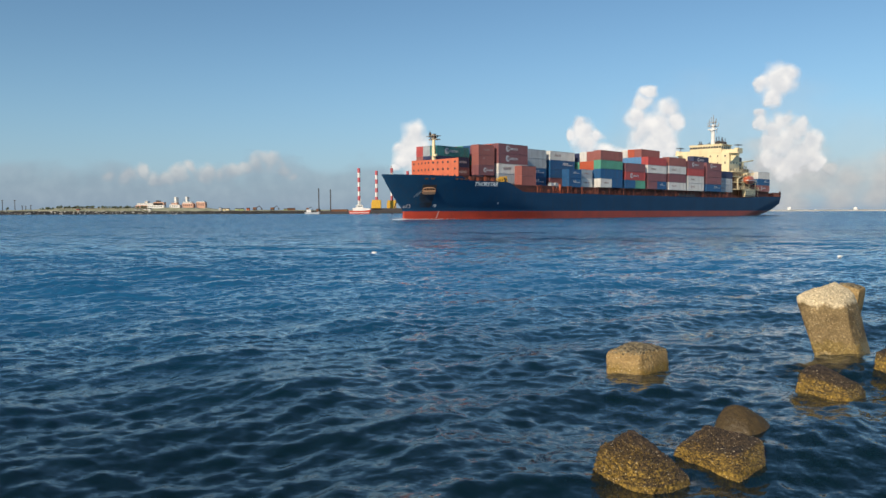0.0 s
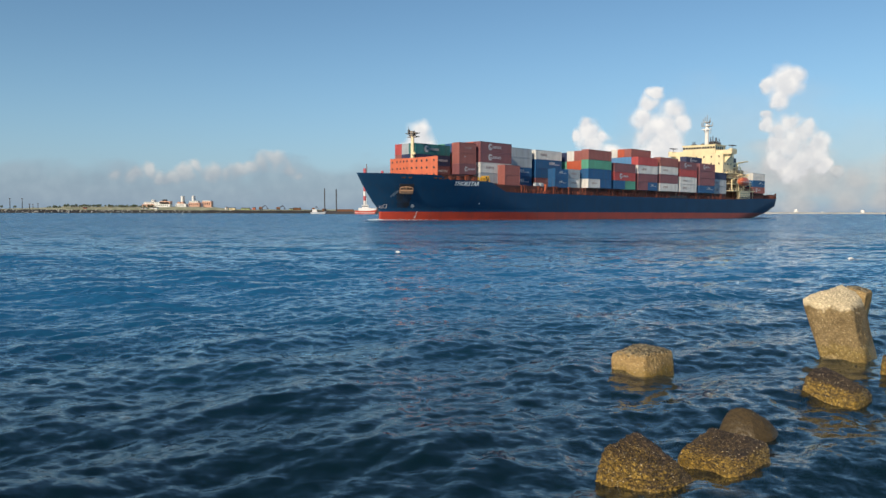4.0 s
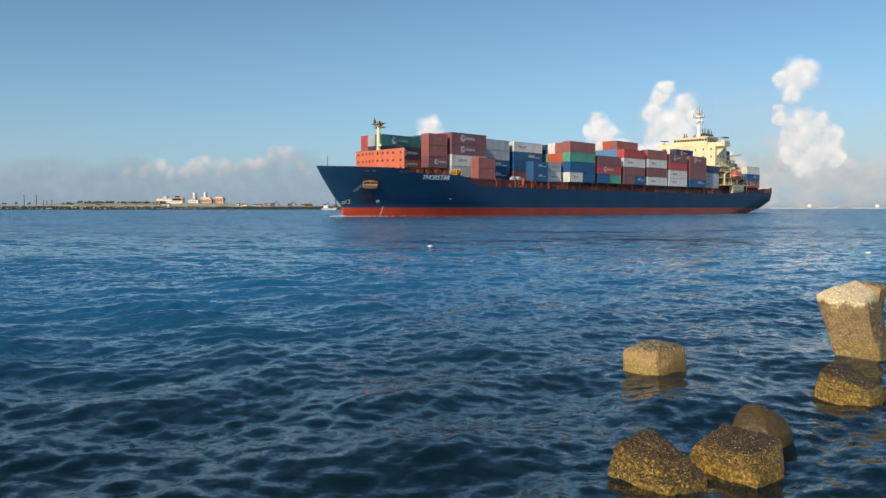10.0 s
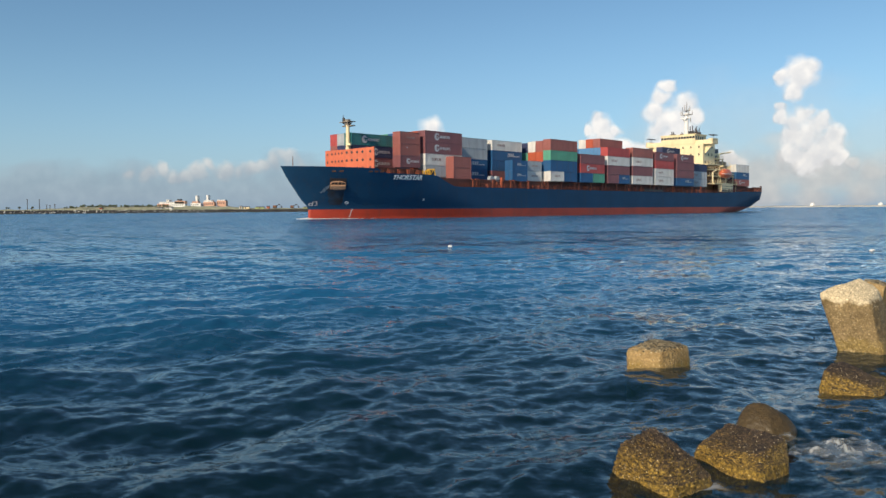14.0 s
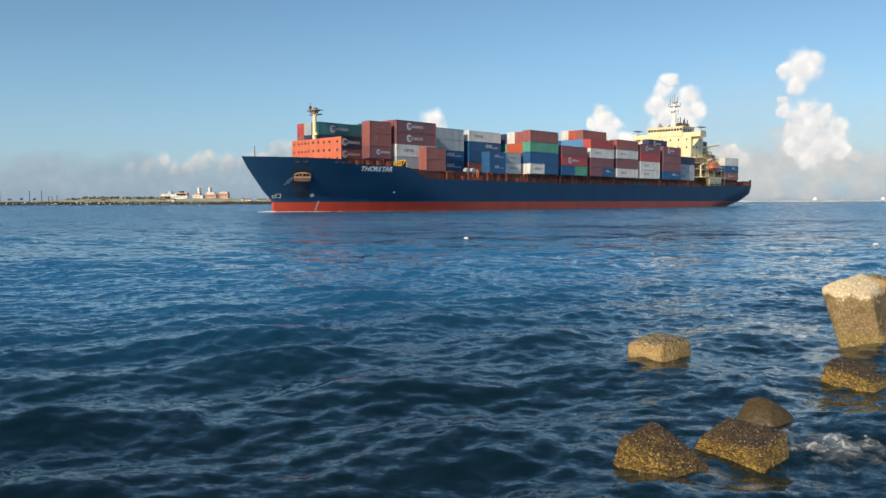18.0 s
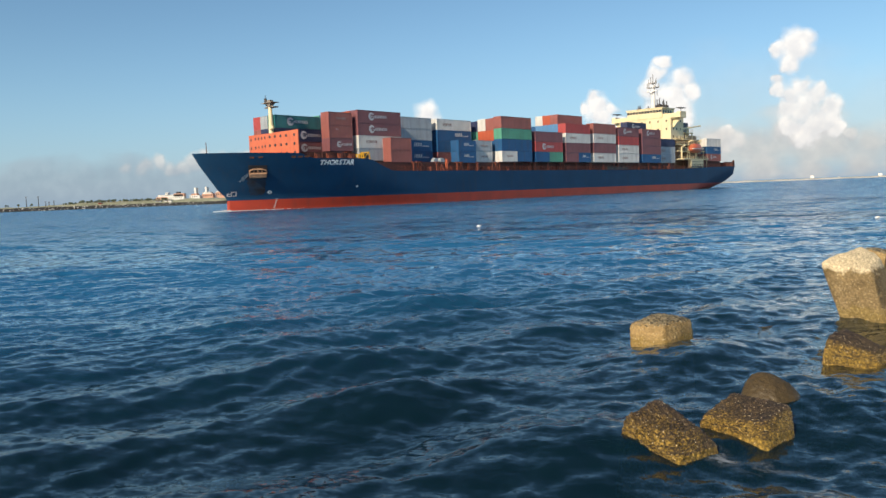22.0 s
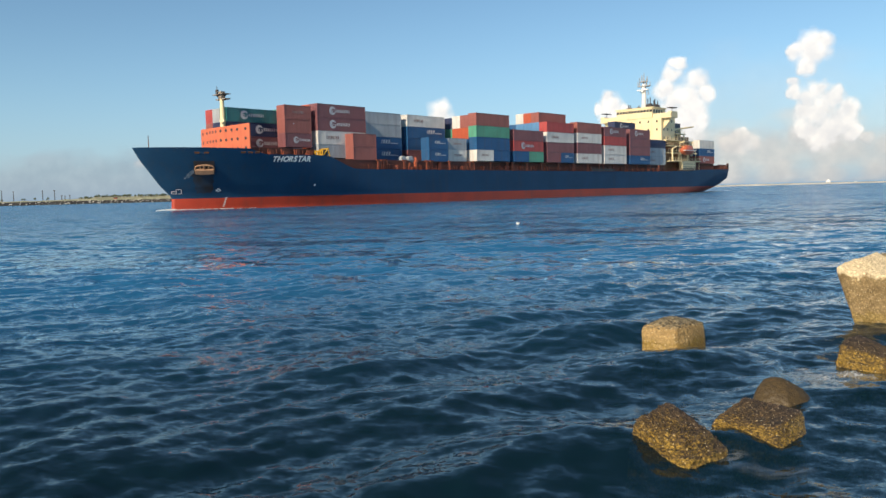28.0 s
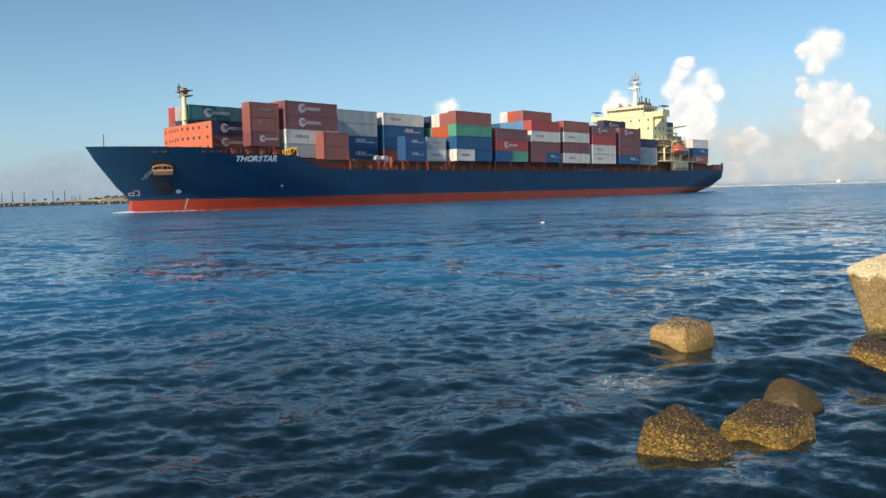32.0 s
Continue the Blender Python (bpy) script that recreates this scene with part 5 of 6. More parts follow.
def far_tree(x, y, z, h, seed):
    t = thing("tree", "small dark windswept tree on the far bank", "tree", pose(x, y, z), "trees on the far bank")
    rnd = random.Random(seed)
    bm = bmesh.new()
    tube(bm, (0, 0, -0.3), (0, 0, h * 0.55), 0.16, 0.07, 6)
    part("trunk", bm, M["rust"], t)
    bm = bmesh.new()
    for k in range(26):
        a, r = rnd.uniform(0, 6.28), rnd.uniform(0, h * 0.38)
        p = Vector((r * math.cos(a), r * math.sin(a), h * rnd.uniform(0.4, 0.95)))
        s = rnd.uniform(0.25, 0.6) * h * 0.3
        bmesh.ops.create_icosphere(bm, subdivisions=1, radius=s, matrix=Matrix.Translation(p) @ pose(0, 0, 0, rnd.uniform(0, 90), rnd.uniform(0, 90), 0) @ Matrix.Diagonal((1, 0.7, 0.55, 1)))
    for v in bm.verts:
        v.co += Vector((rnd.uniform(-1, 1), rnd.uniform(-1, 1), rnd.uniform(-1, 1))) * 0.07 * h
    part("crown", bm, M["leaf"], t)
    return t


rnd = random.Random(21)
for k in range(110):
    px = rnd.uniform(72, 260) if k < 92 else rnd.uniform(-380, 60)
    d = 640 + 420 * (px + 420) / 1500 + rnd.uniform(14, 34)
    far_tree(at(px, d), d, 4.4 + (1.6 if 100 < px < 380 else 0), rnd.uniform(1.9, 3.5), k)


def lamp_pole(px, d, h):
    t = thing("lamp_pole", "tall dark mast standing on the far bank", "pole", pose(at(px, d), d, 4.0), "masts on the far bank")
    bm = bmesh.new()
    tube(bm, (0, 0, 0), (0, 0, h), 0.42, 0.3, 8)
    part("shaft", bm, M["pole"], t)
    part("head", boxes((-0.8, 0.8, -0.3, 0.3, h, h + 0.5)), M["pole"], t)


for px, h in ((6, 10.5), (28, 10.5), (41, 5), (47, 4.5), (56, 5.5), (-48, 10), (-70, 11), (-90, 9), (-130, 10), (-196, 10), (-240, 9)):
    lamp_pole(px, 660 + 420 * (px + 420) / 1500, h)


def moored_ship(px, d, length, tiers, label, seed):
    t = thing("moored_vessel", label, "ship", pose(at(px, d), d, 0), "vessels at the far quay")
    rnd = random.Random(seed)
    bm = bmesh.new()
    prism(bm, [(-length / 2 - 2, 7.0), (-length / 2 + 1, 0.0), (length / 2 - 1, 0.0), (length / 2 + 3, 7.5), (length / 2 - 6, 6.5), (-length / 2 + 6, 6.2)], -5, 5)
    part("hull", bm, M["box_grey"], t)
    for x0, x1, z0, z1, mat in tiers:
        p = part("deckhouse", boxes((x0, x1, -4, 4, z0, z1)), M[mat], t)
        n = int((x1 - x0) / 2.5)
        for i in range(n):
            xx = x0 + 1.2 + i * 2.5
            part("window", boxes((xx - 0.5, xx + 0.5, -4.06, -4.0, z0 + (z1 - z0) * 0.45, z0 + (z1 - z0) * 0.8)), M["glass"], p)
    return t


moored_ship(269, 900, 36, [(-17, -3, 7, 10.5, "orange_ship"), (-15, 15, 10.5, 12.8, "white"), (-3, 16, 6.5, 10.5, "white"), (4, 16, 10.5, 14.0, "orange_ship"), (-6, -3, 12.5, 15.5, "white"), (7, 10, 14.0, 16.0, "dark")], "white and orange vessel moored at the far quay", 1)
moored_ship(312, 900, 16, [(-6, 6, 6.5, 11.0, "white"), (-4, 3, 11.0, 13.2, "orange_ship"), (0, 2.2, 13.2, 20.0, "white")], "small white vessel with a pale mast at the far quay", 2)
moored_ship(336, 905, 16, [(-7, 6, 6.5, 12.5, "orange_ship"), (-6, 4, 12.5, 14.5, "white"), (-3, -1, 14.5, 20.5, "white")], "orange vessel with a pale mast at the far quay", 3)
moored_ship(357, 910, 12, [(-5, 6, 6.5, 14.0, "orange_ship"), (-4, 5, 14.0, 15.0, "white")], "small orange vessel at the far quay", 4)


def spud_barge():
    d = 720
    t = thing("spud_barge", "low dark work barge with two raised spuds", "barge", pose(at(582, d), d, 0))
    part("hull", boxes((-12, 20, -5, 5, -0.8, 2.4)), M["dark"], t)
    part("deck_cargo", boxes((2, 18, -3, 3, 2.4, 4.4)), M["rust"], t)
    part("deck_hut", boxes((-11, -8, -3, 3, 2.4, 5.0)), M["rust"], t)
    for x, h in ((-8.5, 24.0), (2.5, 23.0)):
        bm = bmesh.new()
        tube(bm, (x, -3, -1), (x - 0.2, -3, h), 0.55, 0.5, 10)
        part("spud", bm, M["pole"], t, "tall dark spud pole")
    w = thing("work_boat", "small white and green work boat", "boat", pose(at(553, d - 12), d - 12, 0))
    bm = bmesh.new()
    prism(bm, [(-7, 1.6), (-6.2, -0.5), (6.0, -0.5), (7.5, 2.4), (4, 1.8)], -2, 2)
    part("hull", bm, M["box_grey"], w)
    part("cabin", boxes((-5, -1, -1.5, 1.5, 1.7, 4.2)), M["white"], w)


spud_barge()


def jack_up():
    d = 760
    t = thing("jack_up_barge", "jack-up barge with tall red and white banded legs", "barge", pose(at(680, d), d, 0))
    part("deck_hull", boxes((-28, 34, -14, 14, 1.0, 5.5)), M["dark"], t)
    for k, (px, yy) in enumerate(((636, -12), (667, -12), (694, 12), (722, 12))):
        x = at(px, d + yy) - at(680, d)
        leg = part("leg", tube(bmesh.new(), (x, yy, -1), (x, yy, 4), 1.55, n=14), M["dark"], t)
        n, z0, z1 = 9, 4.0, (44.5, 42.0, 46.0, 43.0)[k]
        for i in range(n):
            a, b = z0 + (z1 - z0) * i / n, z0 + (z1 - z0) * (i + 1) / n
            part("band", tube(bmesh.new(), (x, yy, a), (x, yy, b), 1.4 if i % 2 == 0 else 1.35, n=14), M["leg_red"] if i % 2 == 0 else M["leg_white"], leg)
        if k:
            part("jack_house", boxes((x - 4.2, x + 4.2, yy - 4, yy + 4, 5.5, 13.5), (x - 5.0, x - 4.2, yy - 3, yy + 3, 5.5, 11)), M["yellow"], t, "yellow jacking tower")
    bm = bmesh.new()
    tube(bm, (10, 0, 5), (16, 0, 22), 0.6, 0.4)
    part("crane_boom", bm, M["pole"], t)


jack_up()


def tug(px, d):
    t = thing("tug", "red and white tug lying beside the jack-up barge", "boat", pose(at(px, d), d, 0))
    bm = bmesh.new()
    prism(bm, [(-9.5, 3.2), (-9, -0.5), (8.5, -0.5), (10.5, 4.0), (6, 3.2), (0, 2.8)], -3.5, 3.5)
    part("hull", bm, M["hull_red"], t)
    part("fender", boxes((-9.4, 9.0, -3.7, -3.5, 1.0, 1.4)), M["white"], t)
    house = part("deckhouse", boxes((-6, 5, -2.8, 2.8, 3.0, 5.6), (-3, 3, -2.2, 2.2, 5.6, 8.4)), M["white"], t)
    for i in range(5):
        part("window", boxes((-2.6 + i * 1.1, -1.9 + i * 1.1, -2.26, -2.2, 6.6, 7.7)), M["glass"], house)
    part("mast", tube(bmesh.new(), (1, 0, 8.4), (1, 0, 15), 0.2), M["white"], t)
    part("bulwark", boxes((5, 10, -3.3, 3.3, 3.4, 5.2)), M["white"], t)


tug(637, 700)


def excavator(px, d, s):
    t = thing("excavator", "dark excavator working on the far bank", "excavator", pose(at(px, d), d, 4.3), "machines on the far bank")
    part("tracks", boxes((-2 * s, 2 * s, -1.3 * s, 1.3 * s, 0, 0.9 * s)), M["dark"], t)
    part("cab", boxes((-1.8 * s, 1.5 * s, -1.2 * s, 1.2 * s, 0.9 * s, 2.8 * s)), M["rust"], t)
    bm = bmesh.new()
    tube(bm, (1.2 * s, 0, 1.8 * s), (4 * s, 0, 4.4 * s), 0.35 * s)
    tube(bm, (4 * s, 0, 4.4 * s), (6.6 * s, 0, 1.6 * s), 0.28 * s)
    part("arm", bm, M["dark"], t)
    part("bucket", boxes((6.0 * s, 7.2 * s, -0.6 * s, 0.6 * s, 0.6 * s, 1.7 * s)), M["dark"], t)


for px, s in ((452, 1.2), (483, 1.15), (545, 0.9)):
    excavator(px, 640 + 420 * (px + 420) / 1500 + 9, s)


def hut(px, w, h, mat, label):
    d = 640 + 420 * (px + 420) / 1500 + 14
    t = thing("hut", label, "hut", pose(at(px, d), d, 4.0), "sheds on the far bank")
    part("wall", boxes((-w / 2, w / 2, -2, 2, 0, h)), M[mat], t)
    bm = bmesh.new()
    prism(bm, [(-w / 2 - 0.3, h), (w / 2 + 0.3, h), (w / 2 - 0.4, h + 0.8), (-w / 2 + 0.4, h + 0.8)], -2.3, 2.3)
    part("roof", bm, M["dark"], t)
    part("door", boxes((-0.5, 0.5, -2.05, -2.0, 0, min(2.0, h - 0.2))), M["rust"], t)


for px, w, h, mat, label in ((391, 2.5, 2.6, "white", "small white site hut on the far bank"), (400, 9, 1.8, "cream", "low cream site shed on the far bank"), (425, 10, 1.7, "grass", "low pale green shed on the far bank"), (440, 3, 2.4, "orange", "small orange site hut on the far bank"),
                             (516, 9, 2.2, "rust", "low brown shed on the far bank"), (506, 4, 1.4, "grass", "low pale green shed on the far bank"), (140, 3, 1.6, "hull_red", "small red hut on the far bank"), (245, 6, 1.5, "box_grey", "low grey shed on the far bank"), (262, 8, 1.8, "white", "low white shed on the far bank")):
    hut(px, w, h, mat, label)


# ---- floating scraps ----
def scrap(label):
    bm = bmesh.new()
    bmesh.ops.create_icosphere(bm, subdivisions=2, radius=0.075)
    rnd = random.Random(label)
    for v in bm.verts:
        v.co = Vector((v.co.x * 1.5, v.co.y, v.co.z * 0.6)) + Vector((rnd.uniform(-1, 1), rnd.uniform(-1, 1), rnd.uniform(-1, 1))) * 0.02
    return tagged(new("float", mesh_of(bm, "float", M["white"])), label, "float")


float_near = scrap("white foam float drifting on the water")
float_far = scrap("small white float drifting on the water")

# ---- clouds: a far backdrop of cumulus behind everything ----
def cloud_material(bright, soft, tint=(1.0, 1.0, 1.0)):
    m = bpy.data.materials.new("cloud")
    m.use_nodes = True
    n, l = m.node_tree.nodes, m.node_tree.links
    n.remove(n["Principled BSDF"])
    out = n["Material Output"]
    at_ = n.new("ShaderNodeAttribute")
    at_.attribute_name = "puff"
    mr = n.new("ShaderNodeMapRange")
    mr.interpolation_type = "SMOOTHSTEP"
    mr.inputs[1].default_value, mr.inputs[2].default_value, mr.inputs[4].default_value = 0.0, soft, bright[1]
    l.new(at_.outputs["Fac"], mr.inputs[0])
    co = n.new("ShaderNodeTexCoord")
    nz = n.new("ShaderNodeTexNoise")
    nz.inputs["Scale"].default_value, nz.inputs["Detail"].default_value = 0.012, 6
    l.new(co.outputs["Object"], nz.inputs["Vector"])
    sh = n.new("ShaderNodeMix")
    sh.data_type = "RGBA"
    sh.inputs[6].default_value, sh.inputs[7].default_value = [tuple(a * b for a, b in zip(c, tint)) + (1.0,) for c in ((0.76, 0.765, 0.775), (1.0, 0.97, 0.925))]
    lit = n.new("ShaderNodeAttribute")
    lit.attribute_name = "lit"
    sum_ = n.new("ShaderNodeMath")
    sum_.operation = "MULTIPLY_ADD"
    sum_.inputs[1].default_value = 0.8
    l.new(nz.outputs[0], sum_.inputs[0])
    l.new(lit.outputs["Fac"], sum_.inputs[2])
    r2 = n.new("ShaderNodeMapRange")
    r2.interpolation_type = "SMOOTHSTEP"
    r2.inputs[1].default_value, r2.inputs[2].default_value = 0.15, 0.75
    l.new(sum_.outputs[0], r2.inputs[0])
    l.new(r2.outputs[0], sh.inputs[0])
    em = n.new("ShaderNodeEmission")
    em.inputs["Strength"].default_value = bright[0]
    l.new(sh.outputs[2], em.inputs["Color"])
    tr = n.new("ShaderNodeBsdfTransparent")
    mx = n.new("ShaderNodeMixShader")
    l.new(mr.outputs[0], mx.inputs[0])
    l.new(tr.outputs[0], mx.inputs[1])
    l.new(em.outputs[0], mx.inputs[2])
    l.new(mx.outputs[0], out.inputs["Surface"])
    return m


CLOUD_BRIGHT = cloud_material((1.0, 0.98), 0.66)
CLOUD_WISPY = cloud_material((0.94, 0.92), 0.62)
CLOUD_SOFT = cloud_material((0.43, 0.55), 0.75, (0.78, 0.98, 1.2))
CLOUD_TOP = cloud_material((0.72, 0.72), 0.8)
CLOUD_PALE = cloud_material((0.64, 0.78), 0.85)
CLOUD_VEIL = cloud_material((0.62, 0.24), 1.0)
FAR = 4600.0
CLOUDS = []


def cloud(label, puffs, material, rough=0.26, grain=24.0, step=2.5, seed=0, name="cloud", flat=1.0):
    """Puffs (bearing, height over the horizon, radius), in thousandths of the lens: a thin far sheet whose density is a field of puffs broken by noise."""
    k = FAR / 1348
    x0, x1 = min(p[0] - p[2] * 1.5 for p in puffs), max(p[0] + p[2] * 1.5 for p in puffs)
    z0, z1 = max(1, min(p[1] - p[2] * 1.5 for p in puffs)), max(p[1] + p[2] * 1.5 for p in puffs)
    nx, nz = int((x1 - x0) / step) + 2, int((z1 - z0) / step) + 2
    P = np.array(puffs, float)
    verts, dens, lit = [], [], []
    for i in range(nx):
        for j in range(nz):
            x, z = x0 + i * step, z0 + j * step
            q = Vector((x / grain / flat, z / grain, seed * 3.7))
            w = noise.fractal(q, 1.1, 2.1, 6)
            e = noise.noise_vector(q * 0.9) * grain * 0.42 + noise.noise_vector(q * 2.6) * grain * 0.11
            dx, dz = x + e.x - P[:, 0], (z + e.y - P[:, 1]) * 1.05
            f = 1 - np.sqrt(dx * dx + dz * dz) / P[:, 2]
            near = np.exp(7 * f)
            solid = min(float(np.log(near.sum())) / 7, float(f.max()) + 0.12)
            up, out = float((near * -dz * -1 / P[:, 2]).sum() / near.sum()), float((near * dx / P[:, 2]).sum() / near.sum())
            lit.append(max(-0.4, min(0.5, 0.3 * up - 0.12 * out + 0.22 * w)))
            fade = min(1, min(i, nx - 1 - i, nz - 1 - j) * step / 14)
            dens.append((solid + rough * w) * fade - (1 - fade))
            verts.append((x * k, 0.0, z * k))
    faces = [(i * nz + j, (i + 1) * nz + j, (i + 1) * nz + j + 1, i * nz + j + 1) for i in range(nx - 1) for j in range(nz - 1)]
    me = bpy.data.meshes.new(name)
    me.from_pydata(verts, [], faces)
    a = me.attributes.new("puff", "FLOAT", "POINT")
    a.data.foreach_set("value", dens)
    b = me.attributes.new("lit", "FLOAT", "POINT")
    b.data.foreach_set("value", lit)
    me.materials.append(material)
    ob = tagged(new(name, me), label, "cloud", kind="structure")
    ob.location = (0, FAR + 4 * len(CLOUDS), 0)
    CLOUDS.append(ob)
    return ob


cloud("bright white cumulus puff low in the sky", [(-50, 139, 27), (-52, 124, 30), (-74, 116, 14), (-42, 112, 28), (-58, 100, 30), (-72, 90, 18), (-86, 80, 12), (-45, 88, 30)], CLOUD_BRIGHT, rough=0.16, seed=1, name="backdrop")
cloud("bright white cumulus low in the sky", [(240, 157, 17), (249, 142, 21), (270, 134, 15), (229, 136, 15), (252, 121, 27), (262, 96, 34), (290, 96, 30), (312, 100, 20)], CLOUD_BRIGHT, seed=2, name="backdrop")
cloud("tall white cumulus tower low in the sky", [(364, 210, 15), (349, 192, 20), (396, 178, 28), (339, 167, 24), (410, 160, 20), (374, 152, 32), (389, 131, 35), (349, 139, 29), (369, 115, 32), (372, 92, 38), (345, 100, 32), (398, 112, 28)], CLOUD_BRIGHT, rough=0.19, seed=3, name="backdrop")
cloud("small detached white cumulus puff high up", [(590, 227, 38), (562, 227, 18), (552, 220, 12), (580, 203, 25), (592, 243, 26), (608, 236, 24), (573, 190, 14)], CLOUD_BRIGHT, rough=0.09, grain=18, seed=4, name="backdrop")
cloud("broad white cumulus drifting over the coast", [(604, 160, 22), (584, 145, 22), (628, 144, 28), (650, 121, 26), (578, 124, 22), (604, 114, 36), (640, 104, 33), (582, 94, 26), (620, 84, 32), (600, 78, 26), (662, 86, 20), (558, 170, 12), (555, 156, 14), (566, 147, 13)], CLOUD_WISPY, rough=0.26, grain=22, seed=5, name="backdrop")
cloud("paler foot of the broad cumulus over the coast", [(568, 84, 24), (596, 74, 30), (630, 76, 32), (660, 82, 24), (684, 74, 17), (692, 72, 13)], CLOUD_TOP, rough=0.3, grain=22, seed=12, name="backdrop")
LOW_BANK = [(-784 + p, 20 + 28 * (k % 2) + 8 * math.sin(p * 0.013) + 5 * math.sin(p * 0.041), 46) for p in range(-150, 720, 34) for k in (0, 1)] + [(-784 + p, h, r) for p, h, r in ((400, 56, 44), (450, 64, 44), (500, 62, 44), (650, 62, 40))]
cloud("low bank of soft grey clouds over the far bank", LOW_BANK, CLOUD_SOFT, rough=0.3, grain=34, step=4, seed=6, name="backdrop", flat=2.2)
cloud("sunlit tops of low clouds over the far bank", [(-530, 73, 17), (-508, 61, 17), (-468, 71, 18), (-444, 78, 15), (-423, 71, 20), (-396, 68, 20), (-372, 70, 21), (-351, 79, 20), (-327, 87, 21), (-299, 93, 21), (-281, 80, 17), (-269, 65, 15), (-558, 63, 18), (-593, 66, 18), (-489, 59, 20)], CLOUD_TOP, rough=0.35, grain=26, step=3, seed=8, name="backdrop")
cloud("low bank of soft pale clouds over the coast", [(-784 + p, h, r) for p, h, r in ((1060, 40, 40), (1120, 60, 44), (1180, 74, 50), (1240, 68, 56), (1300, 66, 60), (1350, 72, 60), (1400, 68, 60), (1450, 66, 60), (1500, 58, 56), (1560, 54, 54), (1640, 56, 60), (1740, 50, 70), (1240, 20, 50), (1320, 22, 50), (1400, 22, 50), (1480, 22, 50), (1560, 22, 50), (1640, 22, 50), (1720, 22, 50))], CLOUD_PALE, rough=0.34, grain=36, step=4, seed=7, flat=2.6, name="backdrop")
cloud("small white cumulus heads over the coast", [(474, 90, 14), (462, 80, 14), (484, 78, 13), (448, 72, 17), (496, 68, 18), (470, 64, 20)], CLOUD_WISPY, rough=0.3, seed=9, name="backdrop")
cloud("thin pale veil of high cloud over the coast", [(-784 + p, 120 + 24 * math.sin(p * 0.011), 120) for p in range(1150, 1950, 70)], CLOUD_VEIL, rough=0.25, grain=70, step=6, seed=10, flat=2.0, name="backdrop")


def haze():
    """Sea haze along the horizon, painted as a glowing far sheet, thick at its foot and clear at its top."""
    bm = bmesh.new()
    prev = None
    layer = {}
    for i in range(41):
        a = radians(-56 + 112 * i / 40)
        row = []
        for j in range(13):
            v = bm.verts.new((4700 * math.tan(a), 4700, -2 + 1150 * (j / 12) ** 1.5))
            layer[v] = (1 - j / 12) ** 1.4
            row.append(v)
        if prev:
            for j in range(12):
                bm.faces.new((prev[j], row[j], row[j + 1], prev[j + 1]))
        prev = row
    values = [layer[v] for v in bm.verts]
    m = bpy.data.materials.new("painted_haze")
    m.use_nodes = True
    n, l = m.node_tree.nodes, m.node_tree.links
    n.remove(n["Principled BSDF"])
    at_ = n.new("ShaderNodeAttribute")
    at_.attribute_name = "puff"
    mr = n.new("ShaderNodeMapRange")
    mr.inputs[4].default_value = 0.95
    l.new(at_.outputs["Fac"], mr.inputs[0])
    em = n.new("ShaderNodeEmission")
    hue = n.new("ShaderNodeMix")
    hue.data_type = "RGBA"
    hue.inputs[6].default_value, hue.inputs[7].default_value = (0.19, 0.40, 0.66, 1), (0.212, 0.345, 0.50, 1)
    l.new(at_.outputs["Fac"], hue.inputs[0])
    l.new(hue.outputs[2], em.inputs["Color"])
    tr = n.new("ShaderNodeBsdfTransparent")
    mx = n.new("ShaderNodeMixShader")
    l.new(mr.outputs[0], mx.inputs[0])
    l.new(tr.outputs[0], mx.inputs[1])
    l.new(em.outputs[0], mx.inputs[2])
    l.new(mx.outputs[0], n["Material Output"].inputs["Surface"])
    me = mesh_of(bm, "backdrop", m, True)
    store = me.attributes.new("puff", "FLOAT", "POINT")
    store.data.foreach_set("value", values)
    return tagged(new("backdrop", me), "glowing sheet of painted grey-blue sea haze along the horizon", "sky", kind="structure")


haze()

# ---- what moves ----
COURSE = [(0, 8.23, 204.46, 225.92), (8, -4.91, 188.85, 226.93), (16, -17.71, 173.65, 227.95), (24, -30.15, 158.86, 228.96), (32, -42.24, 144.48, 229.97)]


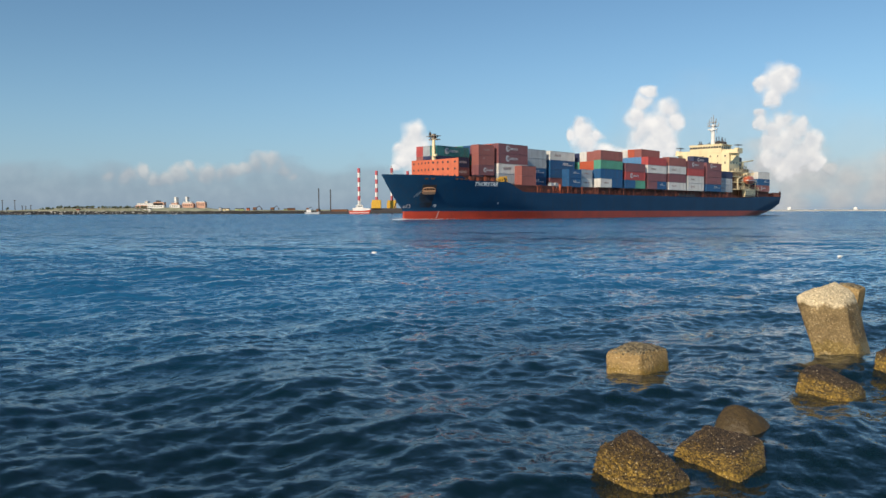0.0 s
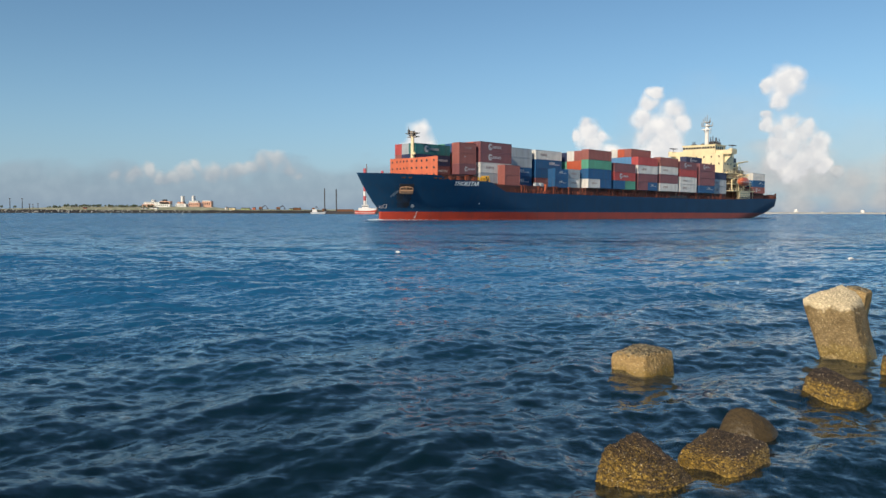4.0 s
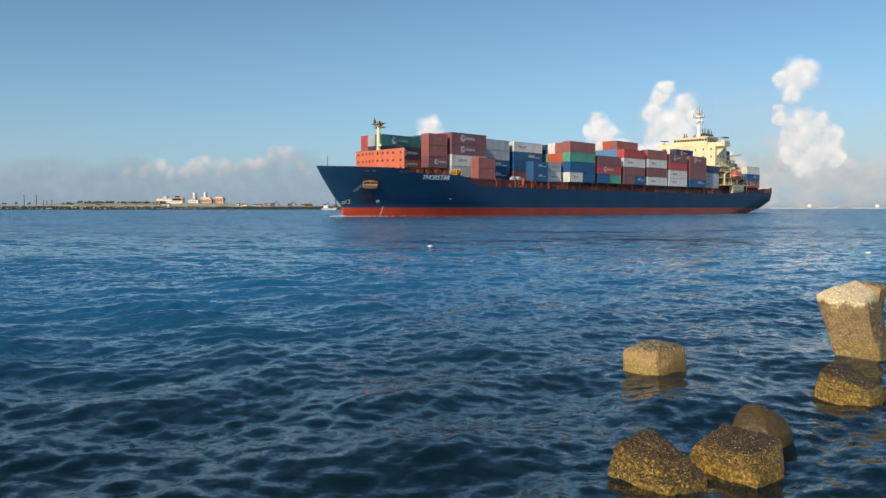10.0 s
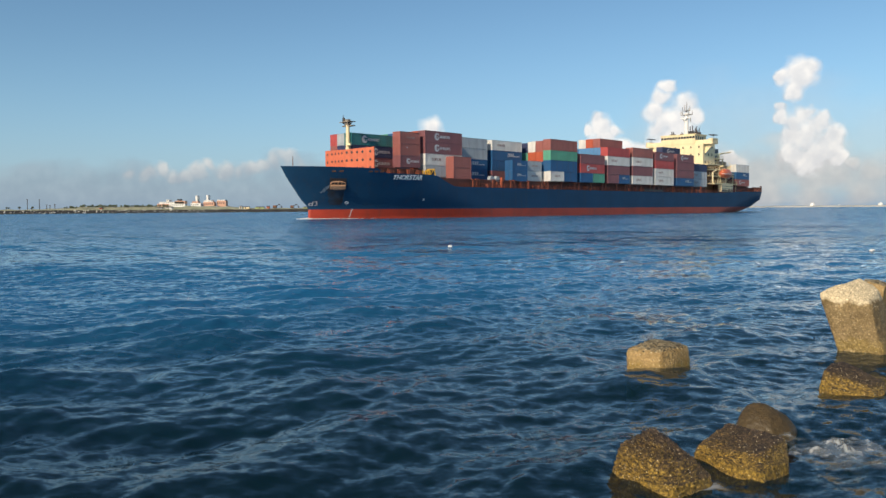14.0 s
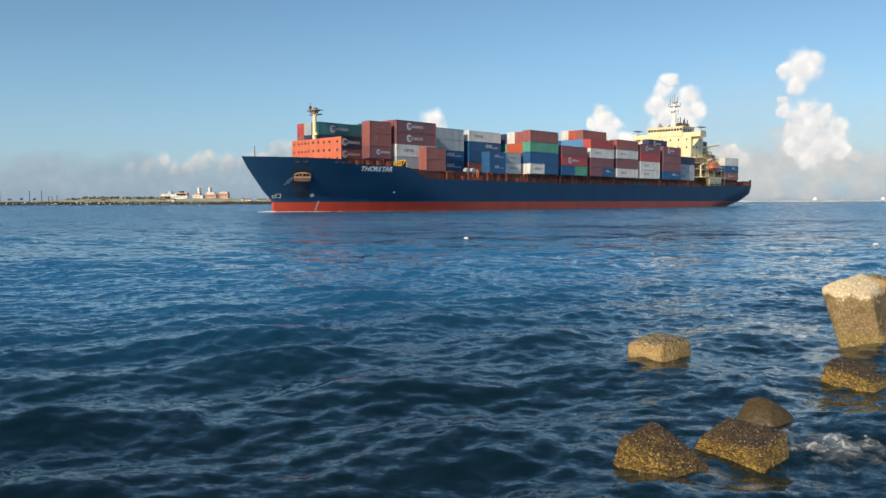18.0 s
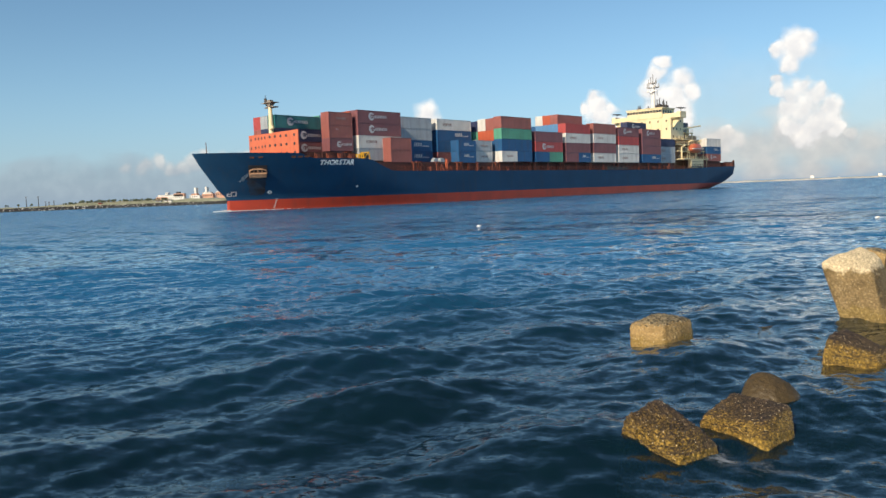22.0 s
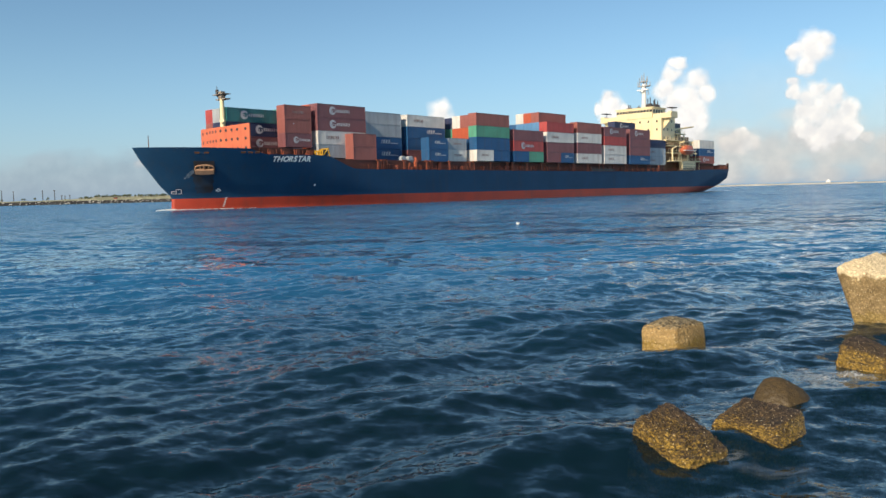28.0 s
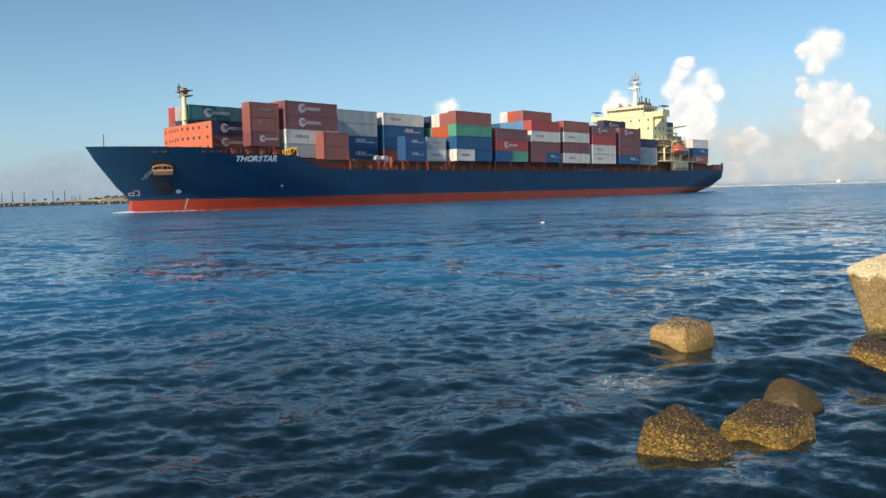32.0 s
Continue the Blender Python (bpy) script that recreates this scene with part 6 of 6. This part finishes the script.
def motions():
    way = [(t, pose(x, y, 0, 0, 0, a)) for t, x, y, a in COURSE]
    walk(ship, way)
    for box_, place in RIDERS:
        walk(box_, [(t, m @ place) for t, m in way])
    # the sea's waves run past, and the swell rises and falls on the blocks
    walk(sea, [(t, pose(DRIFT.x * (t - 16), DRIFT.y * (t - 16), z)) for t, z in (
        (0, -0.015), (1, -0.003), (2, -0.004), (3, -0.039), (4.5, 0.0), (6, -0.008), (7, -0.001), (8, 0.016), (9, 0.052), (10, -0.066), (11, -0.027), (12, 0.035), (13, -0.049), (14, -0.029), (15.5, 0.01), (17, -0.005), (18, 0.01),
        (19, 0.009), (20, 0.004), (21, 0.013), (22, -0.021), (23, -0.009), (24, -0.028), (25, -0.017), (26.5, 0.02), (28, -0.01), (29, 0.041), (30, 0.001), (31, -0.042), (32, -0.017))])
    for patch_, way_ in PATCHES:  # each wells up with its wave and sinks away after it
        (t0, x0, y0), (t1, x1, y1) = way_[0], way_[-1]
        rows_ = [(t, pose(x, y, 0.03)) for t, x, y in way_]
        if t0 > 0.6:
            rows_ = [(0, pose(x0, y0, -0.5)), (t0 - 0.6, pose(x0, y0, -0.4))] + rows_
        if t1 < 31:
            rows_ += [(t1 + 0.8, pose(x1, y1, -0.4)), (32, pose(x1, y1, -0.5))]
        walk(patch_, rows_)
    walk(float_near, [(t, pose(x, y, 0.04, 0, 0, 20 * math.sin(t))) for t, x, y in ((0, -3.1, 34.2), (6, -2.0, 35.4), (9, -1.6, 36.4), (13, -0.8, 37.2), (19, 0.3, 39.4), (23, 1.1, 40.7), (28, 2.4, 42.7), (32, 3.4, 43.6))])
    walk(float_far, [(t, pose(x, y, 0.04, 0, 0, 15 * math.sin(t))) for t, x, y in ((0, 15.8, 30.3), (6, 16.5, 31.2), (13, 16.9, 31.8), (19, 17.5, 32.8), (23, 18.6, 34.5), (32, 20.2, 36.5))])
    for c in CLOUDS:
        p = c.location.copy()
        walk(c, [(0, Matrix.Translation(p)), (32, Matrix.Translation(p + Vector((-24, 0, 14))))])


motions()
